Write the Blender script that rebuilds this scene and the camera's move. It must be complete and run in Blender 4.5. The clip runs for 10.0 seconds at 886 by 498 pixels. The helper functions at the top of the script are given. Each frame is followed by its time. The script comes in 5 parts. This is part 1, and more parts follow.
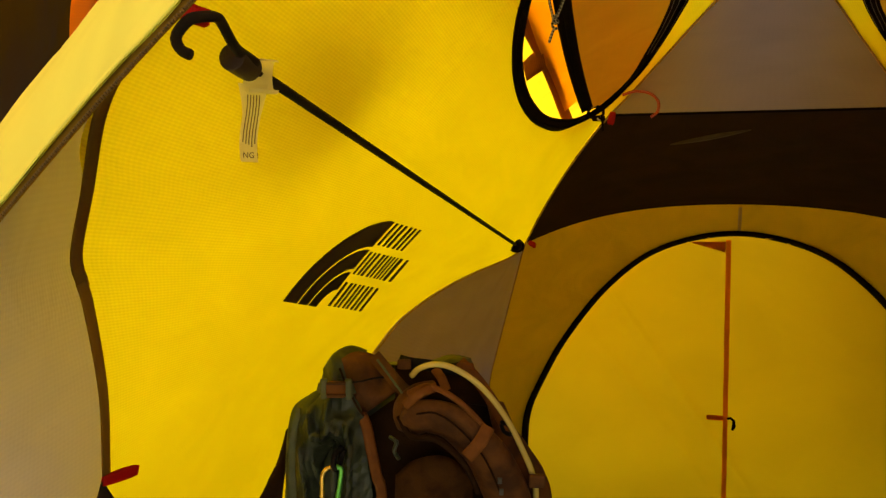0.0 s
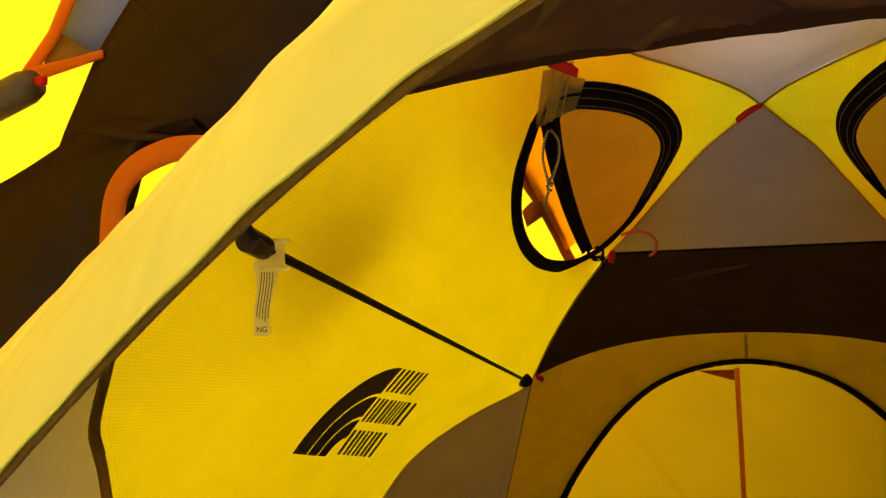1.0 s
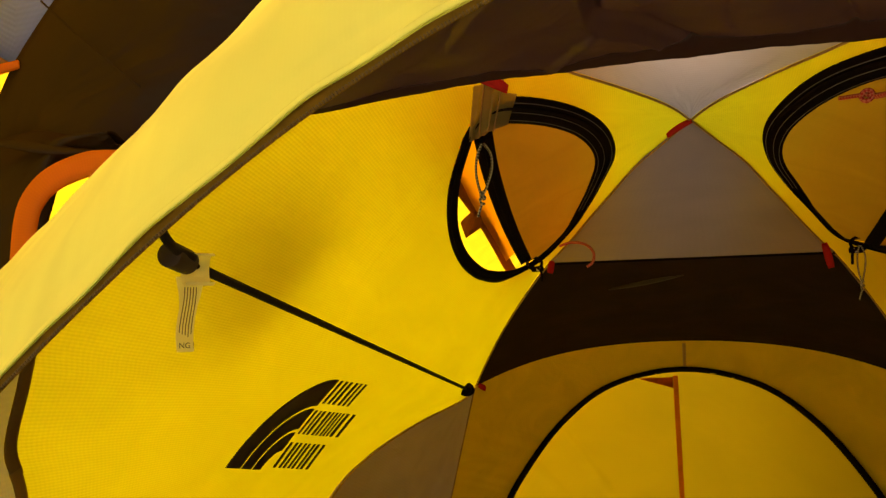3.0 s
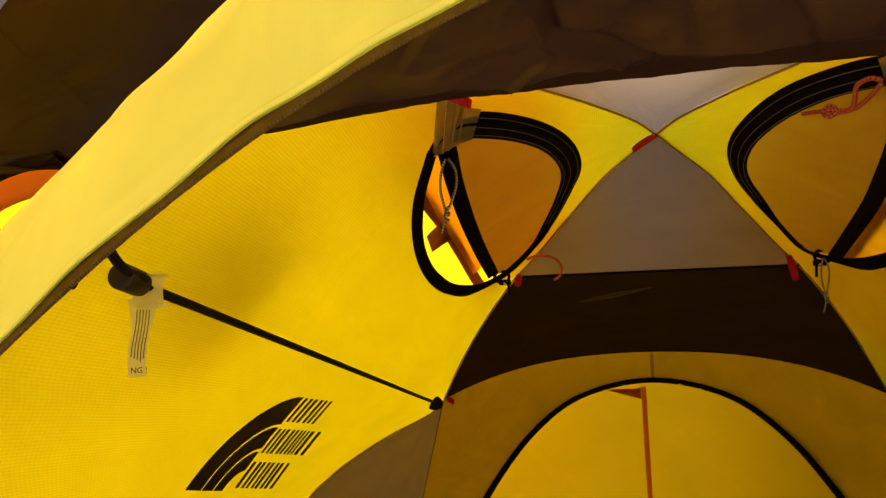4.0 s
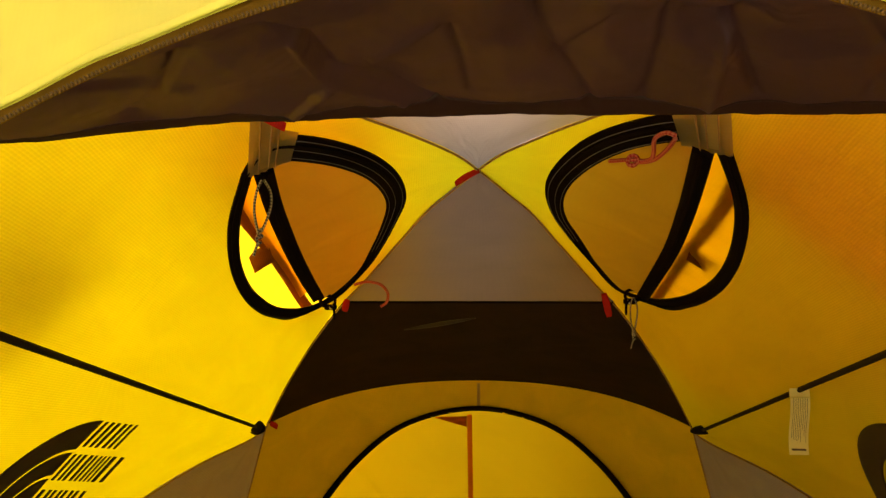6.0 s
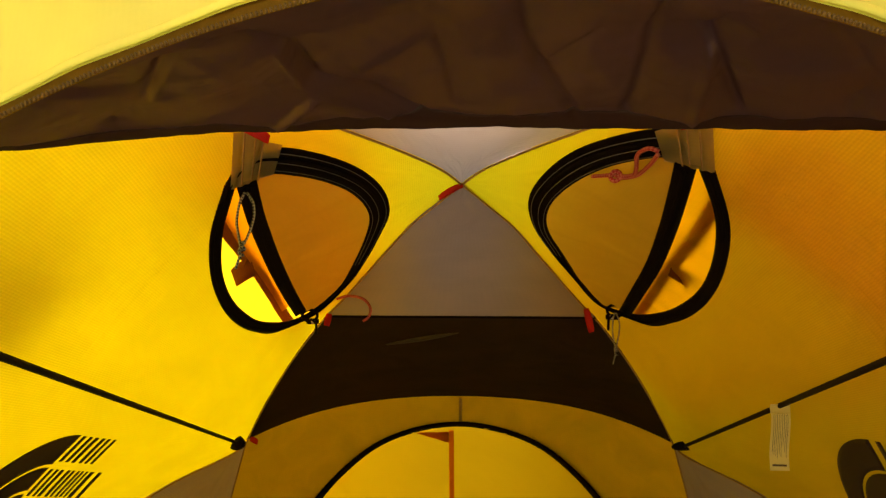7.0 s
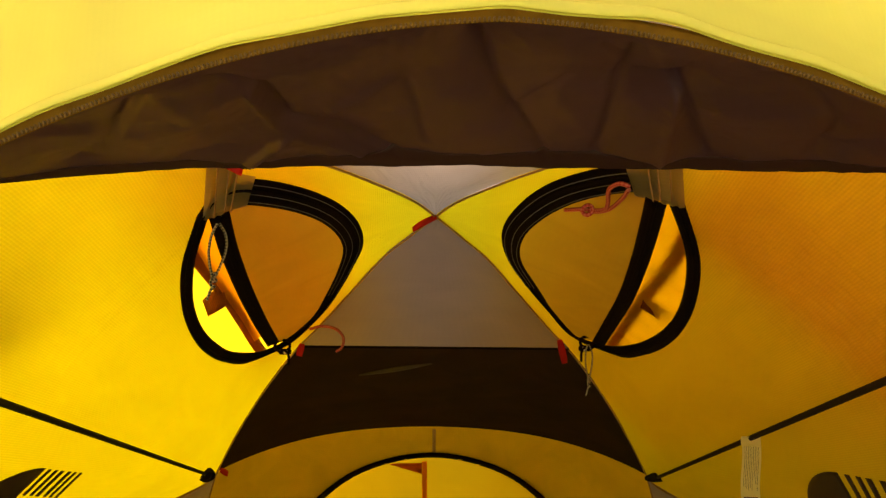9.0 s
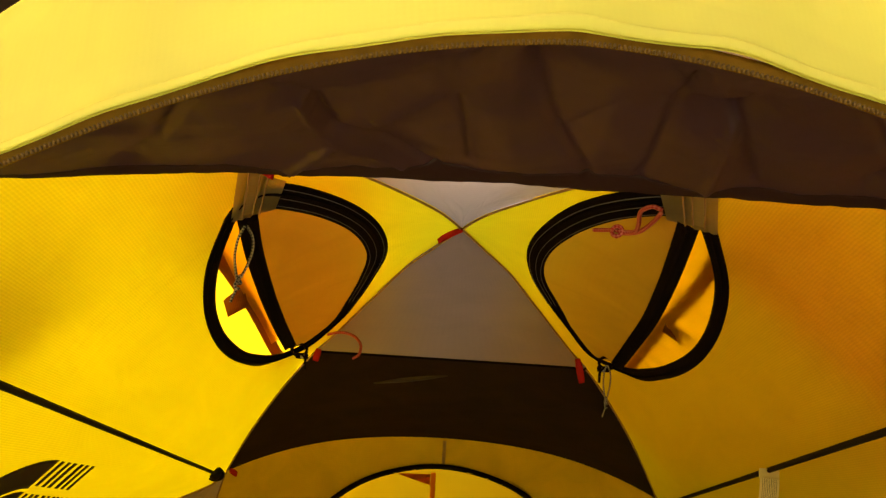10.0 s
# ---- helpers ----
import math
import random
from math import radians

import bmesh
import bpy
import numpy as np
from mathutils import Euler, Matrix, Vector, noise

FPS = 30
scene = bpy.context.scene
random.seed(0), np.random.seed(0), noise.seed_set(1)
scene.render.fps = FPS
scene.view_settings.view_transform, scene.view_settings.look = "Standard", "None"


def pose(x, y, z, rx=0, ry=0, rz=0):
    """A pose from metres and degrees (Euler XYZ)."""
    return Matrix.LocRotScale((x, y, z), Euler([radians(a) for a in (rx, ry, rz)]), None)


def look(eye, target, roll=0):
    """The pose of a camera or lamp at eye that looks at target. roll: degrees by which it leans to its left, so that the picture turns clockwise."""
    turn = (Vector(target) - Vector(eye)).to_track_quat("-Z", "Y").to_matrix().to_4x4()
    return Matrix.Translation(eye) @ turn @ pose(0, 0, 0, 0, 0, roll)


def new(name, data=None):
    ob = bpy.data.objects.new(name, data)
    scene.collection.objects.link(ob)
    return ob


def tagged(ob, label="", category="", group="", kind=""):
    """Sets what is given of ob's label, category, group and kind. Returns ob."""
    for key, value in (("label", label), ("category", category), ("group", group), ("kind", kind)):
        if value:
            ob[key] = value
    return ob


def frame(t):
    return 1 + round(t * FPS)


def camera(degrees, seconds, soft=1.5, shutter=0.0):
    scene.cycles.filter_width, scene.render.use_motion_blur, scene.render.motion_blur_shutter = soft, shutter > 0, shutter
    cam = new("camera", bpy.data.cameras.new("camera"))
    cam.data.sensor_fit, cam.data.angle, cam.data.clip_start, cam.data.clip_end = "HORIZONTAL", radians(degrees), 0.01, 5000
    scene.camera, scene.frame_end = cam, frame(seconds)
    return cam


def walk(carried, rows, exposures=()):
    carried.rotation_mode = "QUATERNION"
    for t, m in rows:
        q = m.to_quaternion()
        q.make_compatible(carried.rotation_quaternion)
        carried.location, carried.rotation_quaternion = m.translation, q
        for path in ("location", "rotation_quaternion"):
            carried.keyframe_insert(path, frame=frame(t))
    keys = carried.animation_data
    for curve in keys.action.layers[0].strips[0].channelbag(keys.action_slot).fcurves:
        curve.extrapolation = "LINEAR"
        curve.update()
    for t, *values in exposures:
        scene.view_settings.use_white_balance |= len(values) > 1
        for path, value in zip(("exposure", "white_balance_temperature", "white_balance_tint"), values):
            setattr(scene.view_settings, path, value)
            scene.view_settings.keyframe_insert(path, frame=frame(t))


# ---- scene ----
import itertools

cam = camera(55.4, 10.0, soft=1.35)
PATH = [
    (0, (-0.063, 0.219, 0.819), (-0.668, 2.121, 0.689), 0.2),
    (0.2, (-0.061, 0.216, 0.828), (-0.667, 2.122, 0.772), -0.05),
    (0.5, (-0.053, 0.204, 0.836), (-0.673, 2.105, 0.895), -0.7),
    (0.7, (-0.054, 0.206, 0.844), (-0.669, 2.106, 0.959), -0.8),
    (1, (-0.052, 0.194, 0.849), (-0.671, 2.089, 1.01), -1.2),
    (1.5, (-0.046, 0.191, 0.849), (-0.615, 2.099, 1.036), -1.5),
    (2, (-0.046, 0.19, 0.852), (-0.599, 2.102, 1.044), -1.3),
    (2.5, (-0.039, 0.191, 0.852), (-0.559, 2.114, 1.026), -1.3),
    (4, (-0.034, 0.21, 0.862), (-0.468, 2.153, 1.057), -1.7),
    (4.5, (-0.02, 0.207, 0.864), (-0.223, 2.18, 1.122), -0.5),
    (5, (-0.007, 0.219, 0.869), (-0.08, 2.201, 1.12), -0.5),
    (5.5, (-0.003, 0.219, 0.868), (-0.085, 2.203, 1.107), 0.1),
    (7, (-0.004, 0.22, 0.865), (-0.04, 2.2, 1.146), 0.4),
    (7.5, (-0.004, 0.215, 0.869), (0.016, 2.191, 1.18), -0.3),
    (8, (-0.002, 0.218, 0.867), (0.011, 2.189, 1.211), 0.2),
    (8.5, (-0.003, 0.219, 0.869), (0.004, 2.187, 1.222), 0.5),
    (9, (-0.002, 0.218, 0.869), (0.02, 2.188, 1.216), 0.5),
    (9.5, (0.003, 0.22, 0.865), (0.014, 2.192, 1.2), 0.4),
    (10, (-0.011, 0.223, 0.873), (-0.03, 2.189, 1.241), 3.7),
]
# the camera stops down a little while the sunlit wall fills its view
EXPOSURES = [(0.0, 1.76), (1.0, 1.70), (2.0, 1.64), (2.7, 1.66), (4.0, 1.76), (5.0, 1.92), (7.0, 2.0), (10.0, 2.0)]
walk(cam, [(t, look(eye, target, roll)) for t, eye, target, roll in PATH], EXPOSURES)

# ---- light ----
SUN_AZ, SUN_EL = 306.0, 48.0        # compass degrees from +y, clockwise; degrees above the horizon
world = bpy.data.worlds.new("sky")
scene.world = world
world.use_nodes = True
wn = world.node_tree
sky = wn.nodes.new("ShaderNodeTexSky")
sky.sky_type, sky.sun_disc = "NISHITA", False
sky.air_density, sky.dust_density, sky.ozone_density = 0.5, 9.0, 0.2
sky.sun_elevation, sky.sun_rotation = radians(SUN_EL), radians(SUN_AZ)
wn.nodes["Background"].inputs["Strength"].default_value = 0.105
wn.links.new(sky.outputs[0], wn.nodes["Background"].inputs["Color"])
sun_data = bpy.data.lights.new("sun", "SUN")
sun_data.energy, sun_data.angle, sun_data.color = 5.0, radians(0.5), (1.0, 0.95, 0.87)
sun = new("sun", sun_data)
away = Vector((math.sin(radians(SUN_AZ)) * math.cos(radians(SUN_EL)), math.cos(radians(SUN_AZ)) * math.cos(radians(SUN_EL)), math.sin(radians(SUN_EL))))
sun.matrix_world = look(away * 20, (0, 0, 0))


# ---- materials ----
def mat(name):
    m = bpy.data.materials.new(name)
    m.use_nodes = True
    m.node_tree.nodes.clear()
    return m, m.node_tree.nodes, m.node_tree.links


def node(nodes, kind, **sets):
    n = nodes.new(kind)
    for key, value in sets.items():
        n.inputs[key.replace("_", " ")].default_value = value
    return n


def fabric(name, colour, through_colour, through_share, rough=0.55, pitch=0.006, relief=0.25, mottle=0.12, gloss=0.06, diag=0.0, crumple=0.35, fold=9.0, sheen_tint=(0.8, 0.8, 0.8)):
    """Woven nylon: a diffuse side, light that passes through it, a faint sheen, ripstop ribs along its threads, soft creases."""
    m, ns, ln = mat(name)
    uv = node(ns, "ShaderNodeUVMap")
    turn = node(ns, "ShaderNodeMapping")
    turn.inputs["Rotation"].default_value = (0, 0, radians(diag))
    ln.new(uv.outputs[0], turn.inputs["Vector"])
    rib = ns.new("ShaderNodeTexWave")
    rib.wave_type, rib.bands_direction, rib.wave_profile = "BANDS", "Y", "SIN"
    rib.inputs["Scale"].default_value = 0.314 / pitch
    rib.inputs["Distortion"].default_value = 0.6
    rib.inputs["Detail"].default_value = 1.0
    rib.inputs["Detail Scale"].default_value = 0.6
    cross = ns.new("ShaderNodeTexWave")
    cross.wave_type, cross.bands_direction, cross.wave_profile = "BANDS", "X", "SIN"
    cross.inputs["Scale"].default_value = 0.314 / pitch
    cross.inputs["Distortion"].default_value = 0.6
    for w in (rib, cross):
        ln.new(turn.outputs[0], w.inputs["Vector"])
    crease = node(ns, "ShaderNodeTexNoise", Scale=fold, Detail=3.0, Roughness=0.5, Distortion=0.8)
    grain = node(ns, "ShaderNodeTexNoise", Scale=420.0, Detail=2.0)
    for w in (crease, grain):
        ln.new(uv.outputs[0], w.inputs["Vector"])
    add = node(ns, "ShaderNodeMath")
    add.operation = "MULTIPLY_ADD"
    add.inputs[1].default_value = 0.45
    ln.new(cross.outputs["Fac"], add.inputs[0])
    ln.new(rib.outputs["Fac"], add.inputs[2])
    add2 = node(ns, "ShaderNodeMath")
    add2.operation = "MULTIPLY_ADD"
    add2.inputs[1].default_value = 0.35
    ln.new(grain.outputs["Fac"], add2.inputs[0])
    ln.new(add.outputs[0], add2.inputs[2])
    bump = node(ns, "ShaderNodeBump", Strength=relief, Distance=0.0012)
    ln.new(add2.outputs[0], bump.inputs["Height"])
    wide = node(ns, "ShaderNodeBump", Strength=crumple, Distance=0.012)
    ln.new(crease.outputs["Fac"], wide.inputs["Height"])
    ln.new(bump.outputs[0], wide.inputs["Normal"])
    vary = node(ns, "ShaderNodeMapRange")
    vary.inputs["From Min"].default_value, vary.inputs["From Max"].default_value = 0.3, 0.7
    vary.inputs["To Min"].default_value, vary.inputs["To Max"].default_value = 1 - mottle, 1 + mottle
    ln.new(crease.outputs["Fac"], vary.inputs["Value"])
    thread = node(ns, "ShaderNodeMapRange")
    thread.inputs["From Max"].default_value = 1.8
    thread.inputs["To Min"].default_value, thread.inputs["To Max"].default_value = 1.0 + 0.25 * relief, 1.0 - 0.3 * relief
    ln.new(add2.outputs[0], thread.inputs["Value"])
    both = node(ns, "ShaderNodeMath")
    both.operation = "MULTIPLY"
    ln.new(vary.outputs[0], both.inputs[0])
    ln.new(thread.outputs[0], both.inputs[1])

    def scaled(c):
        s = ns.new("ShaderNodeVectorMath")
        s.operation = "SCALE"
        s.inputs[0].default_value = c
        ln.new(both.outputs[0], s.inputs["Scale"])
        return s.outputs[0]
    dif = node(ns, "ShaderNodeBsdfDiffuse", Roughness=0.6)
    tra = ns.new("ShaderNodeBsdfTranslucent")
    glo = node(ns, "ShaderNodeBsdfGlossy", Roughness=rough)
    glo.inputs["Color"].default_value = (*sheen_tint, 1)
    ln.new(scaled(colour), dif.inputs["Color"])
    ln.new(scaled(through_colour), tra.inputs["Color"])
    for b in (dif, tra, glo):
        ln.new(wide.outputs[0], b.inputs["Normal"])
    mix = node(ns, "ShaderNodeMixShader", Fac=through_share)
    ln.new(dif.outputs[0], mix.inputs[1])
    ln.new(tra.outputs[0], mix.inputs[2])
    sheen = node(ns, "ShaderNodeMixShader", Fac=gloss)
    ln.new(mix.outputs[0], sheen.inputs[1])
    ln.new(glo.outputs[0], sheen.inputs[2])
    out = ns.new("ShaderNodeOutputMaterial")
    ln.new(sheen.outputs[0], out.inputs[0])
    return m


def plain(name, colour, rough=0.6, metal=0.0, scale=60.0, vary=0.2, relief=0.2, dist=0.001, second=None, shine=0.5, folds=0.0):
    """A solid surface with grain and blotches; second: a colour that the blotches lead to."""
    m, ns, ln = mat(name)
    tc = ns.new("ShaderNodeTexCoord")
    n1 = node(ns, "ShaderNodeTexNoise", Scale=scale, Detail=4.0)
    n2 = node(ns, "ShaderNodeTexNoise", Scale=scale * 9, Detail=2.0)
    for n in (n1, n2):
        ln.new(tc.outputs["Object"], n.inputs["Vector"])
    ramp = ns.new("ShaderNodeMix")
    ramp.data_type = "RGBA"
    dark = second or tuple(c * (1 - vary) for c in colour)
    ramp.inputs["A"].default_value = (*dark, 1)
    ramp.inputs["B"].default_value = (*colour, 1)
    fac = node(ns, "ShaderNodeMapRange")
    fac.inputs["From Min"].default_value, fac.inputs["From Max"].default_value = 0.35, 0.62
    ln.new(n1.outputs["Fac"], fac.inputs["Value"])
    ln.new(fac.outputs[0], ramp.inputs["Factor"])
    bsdf = node(ns, "ShaderNodeBsdfPrincipled", Roughness=rough, Metallic=metal)
    bsdf.inputs["Specular IOR Level"].default_value = shine
    ln.new(ramp.outputs["Result"], bsdf.inputs["Base Color"])
    bump = node(ns, "ShaderNodeBump", Strength=relief, Distance=dist)
    ln.new(n2.outputs["Fac"], bump.inputs["Height"])
    if folds:
        n3 = node(ns, "ShaderNodeTexNoise", Scale=folds, Detail=1.5, Distortion=1.6)
        ln.new(tc.outputs["Object"], n3.inputs["Vector"])
        slackness = node(ns, "ShaderNodeBump", Strength=0.7, Distance=0.02)
        ln.new(n3.outputs["Fac"], slackness.inputs["Height"])
        ln.new(slackness.outputs[0], bump.inputs["Normal"])
    ln.new(bump.outputs[0], bsdf.inputs["Normal"])
    out = ns.new("ShaderNodeOutputMaterial")
    ln.new(bsdf.outputs[0], out.inputs[0])
    return m


def braided(name, base, fleck, scale=260.0):
    """Braided cord: flecks of a second colour in a helical weave."""
    m, ns, ln = mat(name)
    uv = ns.new("ShaderNodeUVMap")
    chk = node(ns, "ShaderNodeTexChecker", Scale=scale)
    chk.inputs["Color1"].default_value, chk.inputs["Color2"].default_value = (*base, 1), (*fleck, 1)
    mp = ns.new("ShaderNodeMapping")
    mp.inputs["Rotation"].default_value = (0, 0, radians(45))
    ln.new(uv.outputs[0], mp.inputs["Vector"])
    ln.new(mp.outputs[0], chk.inputs["Vector"])
    bsdf = node(ns, "ShaderNodeBsdfPrincipled", Roughness=0.7)
    ln.new(chk.outputs["Color"], bsdf.inputs["Base Color"])
    bump = node(ns, "ShaderNodeBump", Strength=0.4, Distance=0.0006)
    ln.new(chk.outputs["Fac"], bump.inputs["Height"])
    ln.new(bump.outputs[0], bsdf.inputs["Normal"])
    out = ns.new("ShaderNodeOutputMaterial")
    ln.new(bsdf.outputs[0], out.inputs[0])
    return m


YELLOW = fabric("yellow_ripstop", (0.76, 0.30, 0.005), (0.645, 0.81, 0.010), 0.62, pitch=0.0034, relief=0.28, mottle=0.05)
# the wall's yellow made paler, for the daylight on the door end
END_LIT = fabric("yellow_end_lit", (0.88, 0.85, 0.13), (0.92, 0.88, 0.08), 0.14, pitch=0.002, relief=0.02, gloss=0.03)
# two rear yellows, toned apart for the light on wall and door
FAR = fabric("rear_wall_yellow_lit", (0.86, 0.59, 0.008), (0.34, 0.26, 0.004), 0.14, relief=0.1, mottle=0.08, gloss=0.03)
DOORFAB = fabric("rear_door_yellow_lit", (0.40, 0.31, 0.010), (0.49, 0.46, 0.007), 0.6, relief=0.06, mottle=0.05, gloss=0.03, fold=4.0)
FLY = fabric("yellow_fly", (0.74, 0.28, 0.006), (0.345, 0.203, 0.003), 0.62, pitch=0.005, relief=0.1, gloss=0.02)
# unseen pale cloth, added to let more light onto the near roof
FILL_FLY = fabric("fill_fly_cloth", (0.55, 0.46, 0.36), (0.60, 0.39, 0.27), 0.70, pitch=0.004, relief=0.3)
GREY = fabric("grey_ripstop", (0.19, 0.152, 0.132), (0.20, 0.177, 0.160), 0.4, relief=0.12, mottle=0.06, gloss=0.04)
# the grey cloth again, coloured paler for the light near the door
LIT_GREY = fabric("lit_grey_ripstop", (0.22, 0.215, 0.21), (0.29, 0.31, 0.33), 0.64, relief=0.12, mottle=0.06)
GREY_FLY = fabric("grey_fly", (0.36, 0.32, 0.29), (0.275, 0.22, 0.195), 0.55, pitch=0.004, relief=0.35)
# the grey cloth again, recoloured for the bounced light in the rear corners
CORNER = fabric("grey_corner_toned", (0.42, 0.34, 0.29), (0.20, 0.17, 0.15), 0.22, relief=0.12, mottle=0.06, gloss=0.04)
DARK = fabric("dark_brown_nylon", (0.028, 0.0155, 0.007), (0.010, 0.005, 0.002), 0.2, rough=0.5, relief=0.1, gloss=0.015, mottle=0.2)
FLAP = fabric("brown_flap_nylon", (0.050, 0.0225, 0.0195), (0.015, 0.007, 0.006), 0.06, rough=0.30, relief=0.03, gloss=0.10, mottle=0.10, crumple=0.85, fold=12.0, sheen_tint=(0.80, 0.64, 0.95))
# the flap's brown, darkened for the shade along its lower edge
FLAPHEM_SHADED = fabric("brown_flap_hem_shaded", (0.034, 0.014, 0.010), (0.01, 0.006, 0.004), 0.1, rough=0.45, relief=0.06, gloss=0.02)
TAN = fabric("tan_vent_nylon", (0.40, 0.28, 0.03), (0.42, 0.35, 0.022), 0.45, relief=0.08, mottle=0.1, gloss=0.03)
ZIPTAPE = plain("zipper_tape_cloth", (0.22, 0.118, 0.010), 0.8, scale=200, shine=0.1)
TEETH = plain("zipper_coil", (0.16, 0.085, 0.014), 0.5, 0.0, scale=300, shine=0.25)
BLACK = plain("black_webbing", (0.0065, 0.0032, 0.0025), 0.85, scale=200, shine=0.05)
SEAM = plain("brown_seam_tape", (0.42, 0.24, 0.07), 0.7, scale=90)
STRIP = fabric("brown_webbing", (0.30, 0.175, 0.02), (0.42, 0.27, 0.03), 0.6, pitch=0.003, relief=0.1, gloss=0.02)
ORANGE = fabric("orange_webbing", (0.66, 0.19, 0.004), (0.88, 0.27, 0.005), 0.4, pitch=0.0016, relief=0.10, gloss=0.006)
RED = fabric("red_tab", (0.50, 0.012, 0.006), (0.70, 0.03, 0.01), 0.35, pitch=0.002, relief=0.2, gloss=0.012)
ROD = plain("black_cord", (0.014, 0.010, 0.006), 0.75, scale=300, shine=0.15)
LABEL = fabric("white_label", (0.94, 0.88, 0.36), (0.97, 0.92, 0.42), 0.55, relief=0.03, mottle=0.04, gloss=0.02)
TOGGLE = plain("toggle_rubber", (0.035, 0.020, 0.011), 0.5, scale=120, shine=0.4)
INK = plain("dark_print", (0.026, 0.010, 0.006), 0.6, scale=80)
PRINT = plain("label_print", (0.13, 0.10, 0.045), 0.7)
STEEL = plain("dull_metal", (0.45, 0.42, 0.36), 0.35, 0.9, scale=200)
FLOOR = plain("tent_floor_nylon", (0.20, 0.16, 0.09), 0.6, scale=6, relief=0.3, dist=0.004)
SOIL = plain("short_dry_grass", (0.25, 0.21, 0.12), 0.9, scale=0.8, relief=0.6, dist=0.02, second=(0.17, 0.155, 0.08))
CORD_Y = braided("black_yellow_cord", (0.02, 0.018, 0.015), (0.34, 0.29, 0.15), 480.0)
CORD_R = braided("red_cord", (0.34, 0.012, 0.008), (0.50, 0.13, 0.07), 420.0)

PATCH = fabric("smoky_patch", (0.26, 0.19, 0.07), (0.46, 0.36, 0.13), 0.6, relief=0.08)
PATCH_LIGHT = fabric("thin_strip_cloth", (0.40, 0.29, 0.09), (0.72, 0.54, 0.16), 0.6, relief=0.08)
STITCH = plain("grey_thread", (0.16, 0.14, 0.12), 0.8, scale=300)
DARKWEB = fabric("dark_sleeve", (0.16, 0.098, 0.012), (0.32, 0.20, 0.02), 0.6, relief=0.1, gloss=0.02)
SHADE = fabric("shade_cloth", (0.45, 0.32, 0.02), (0.36, 0.29, 0.02), 0.7, relief=0.1)
STRAPB = fabric("brown_orange_strap", (0.34, 0.115, 0.006), (0.34, 0.12, 0.004), 0.4, pitch=0.003, relief=0.3, gloss=0.02)
TINT_LAYER = fabric("orange_tint_layer", (0.70, 0.25, 0.004), (0.90, 0.46, 0.006), 0.76, pitch=0.005, relief=0.12, gloss=0.02, crumple=0.6, fold=7.0)
THIN_TINT = fabric("thin_amber_tint", (0.74, 0.34, 0.005), (0.98, 0.72, 0.010), 0.90, pitch=0.005, relief=0.12, gloss=0.02)
SKIRT = fabric("dark_skirt_nylon", (0.032, 0.0150, 0.002), (0.030, 0.0140, 0.0010), 0.28, rough=0.4, relief=0.015, gloss=0.010, crumple=0.8, fold=12.0)
# grey fly cloth with the sky's backlight put into its blue
SKYLIT_FLY = fabric("skylit_grey_fly", (0.22, 0.27, 0.56), (0.30, 0.36, 0.85), 0.6, pitch=0.004, relief=0.15)
CAP = plain("brown_cap", (0.055, 0.034, 0.007), 0.6, scale=80)
PACK_GREEN = plain("pack_green_nylon", (0.042, 0.054, 0.026), 0.42, scale=30, relief=0.4, second=(0.024, 0.031, 0.014), shine=0.4, folds=17.0)
PACK_BROWN = plain("pack_brown_cloth", (0.118, 0.043, 0.006), 0.8, scale=40, relief=0.6, second=(0.052, 0.019, 0.003), shine=0.25)
PACK_RUST = plain("pack_rust_webbing", (0.175, 0.060, 0.009), 0.75, scale=90, relief=0.5, shine=0.2)
PACK_MESH = plain("pack_mesh_padding", (0.058, 0.024, 0.004), 0.9, scale=60, relief=0.7, second=(0.030, 0.012, 0.002), shine=0.1)
PACK_DARK = plain("pack_dark_padding", (0.024, 0.0105, 0.0025), 0.95, scale=50, relief=0.6, shine=0.1)
PACK_BLACK = plain("pack_black_webbing", (0.008, 0.006, 0.005), 0.8, scale=90, shine=0.2)
PACK_LIGHT = plain("pack_faded_green", (0.085, 0.098, 0.045), 0.65, scale=90, shine=0.3)
PACK_PALE = plain("pale_print", (0.085, 0.078, 0.055), 0.6)
HOSE = plain("hose_plastic", (0.60, 0.48, 0.11), 0.25, scale=40, vary=0.1, relief=0.05)
GOLD = plain("gold_metal", (0.80, 0.52, 0.10), 0.25, 0.9, scale=120, relief=0.05)
GREEN = plain("green_metal", (0.16, 0.62, 0.10), 0.3, 0.7, scale=120, relief=0.05)
FLY_FRONT = 0.22


# ---- building ----
def thing(name, label, category, group="", at=(0, 0, 0)):
    ob = new(name)
    ob.location = at
    ob.empty_display_size = 0.05
    return tagged(ob, label, category, group)


def part(name, bm, material, parent, label=""):
    """One bmesh as one smooth mesh object under a thing or a part."""
    me = bpy.data.meshes.new(name)
    bm.to_mesh(me)
    bm.free()
    me.materials.append(material)
    me.shade_smooth()
    ob = new(name, me)
    if parent is not None:
        ob.parent = parent
        ob.matrix_parent_inverse = parent.matrix_world.inverted() if parent.type == "MESH" else Matrix.Translation(-parent.location)
    return tagged(ob, label)


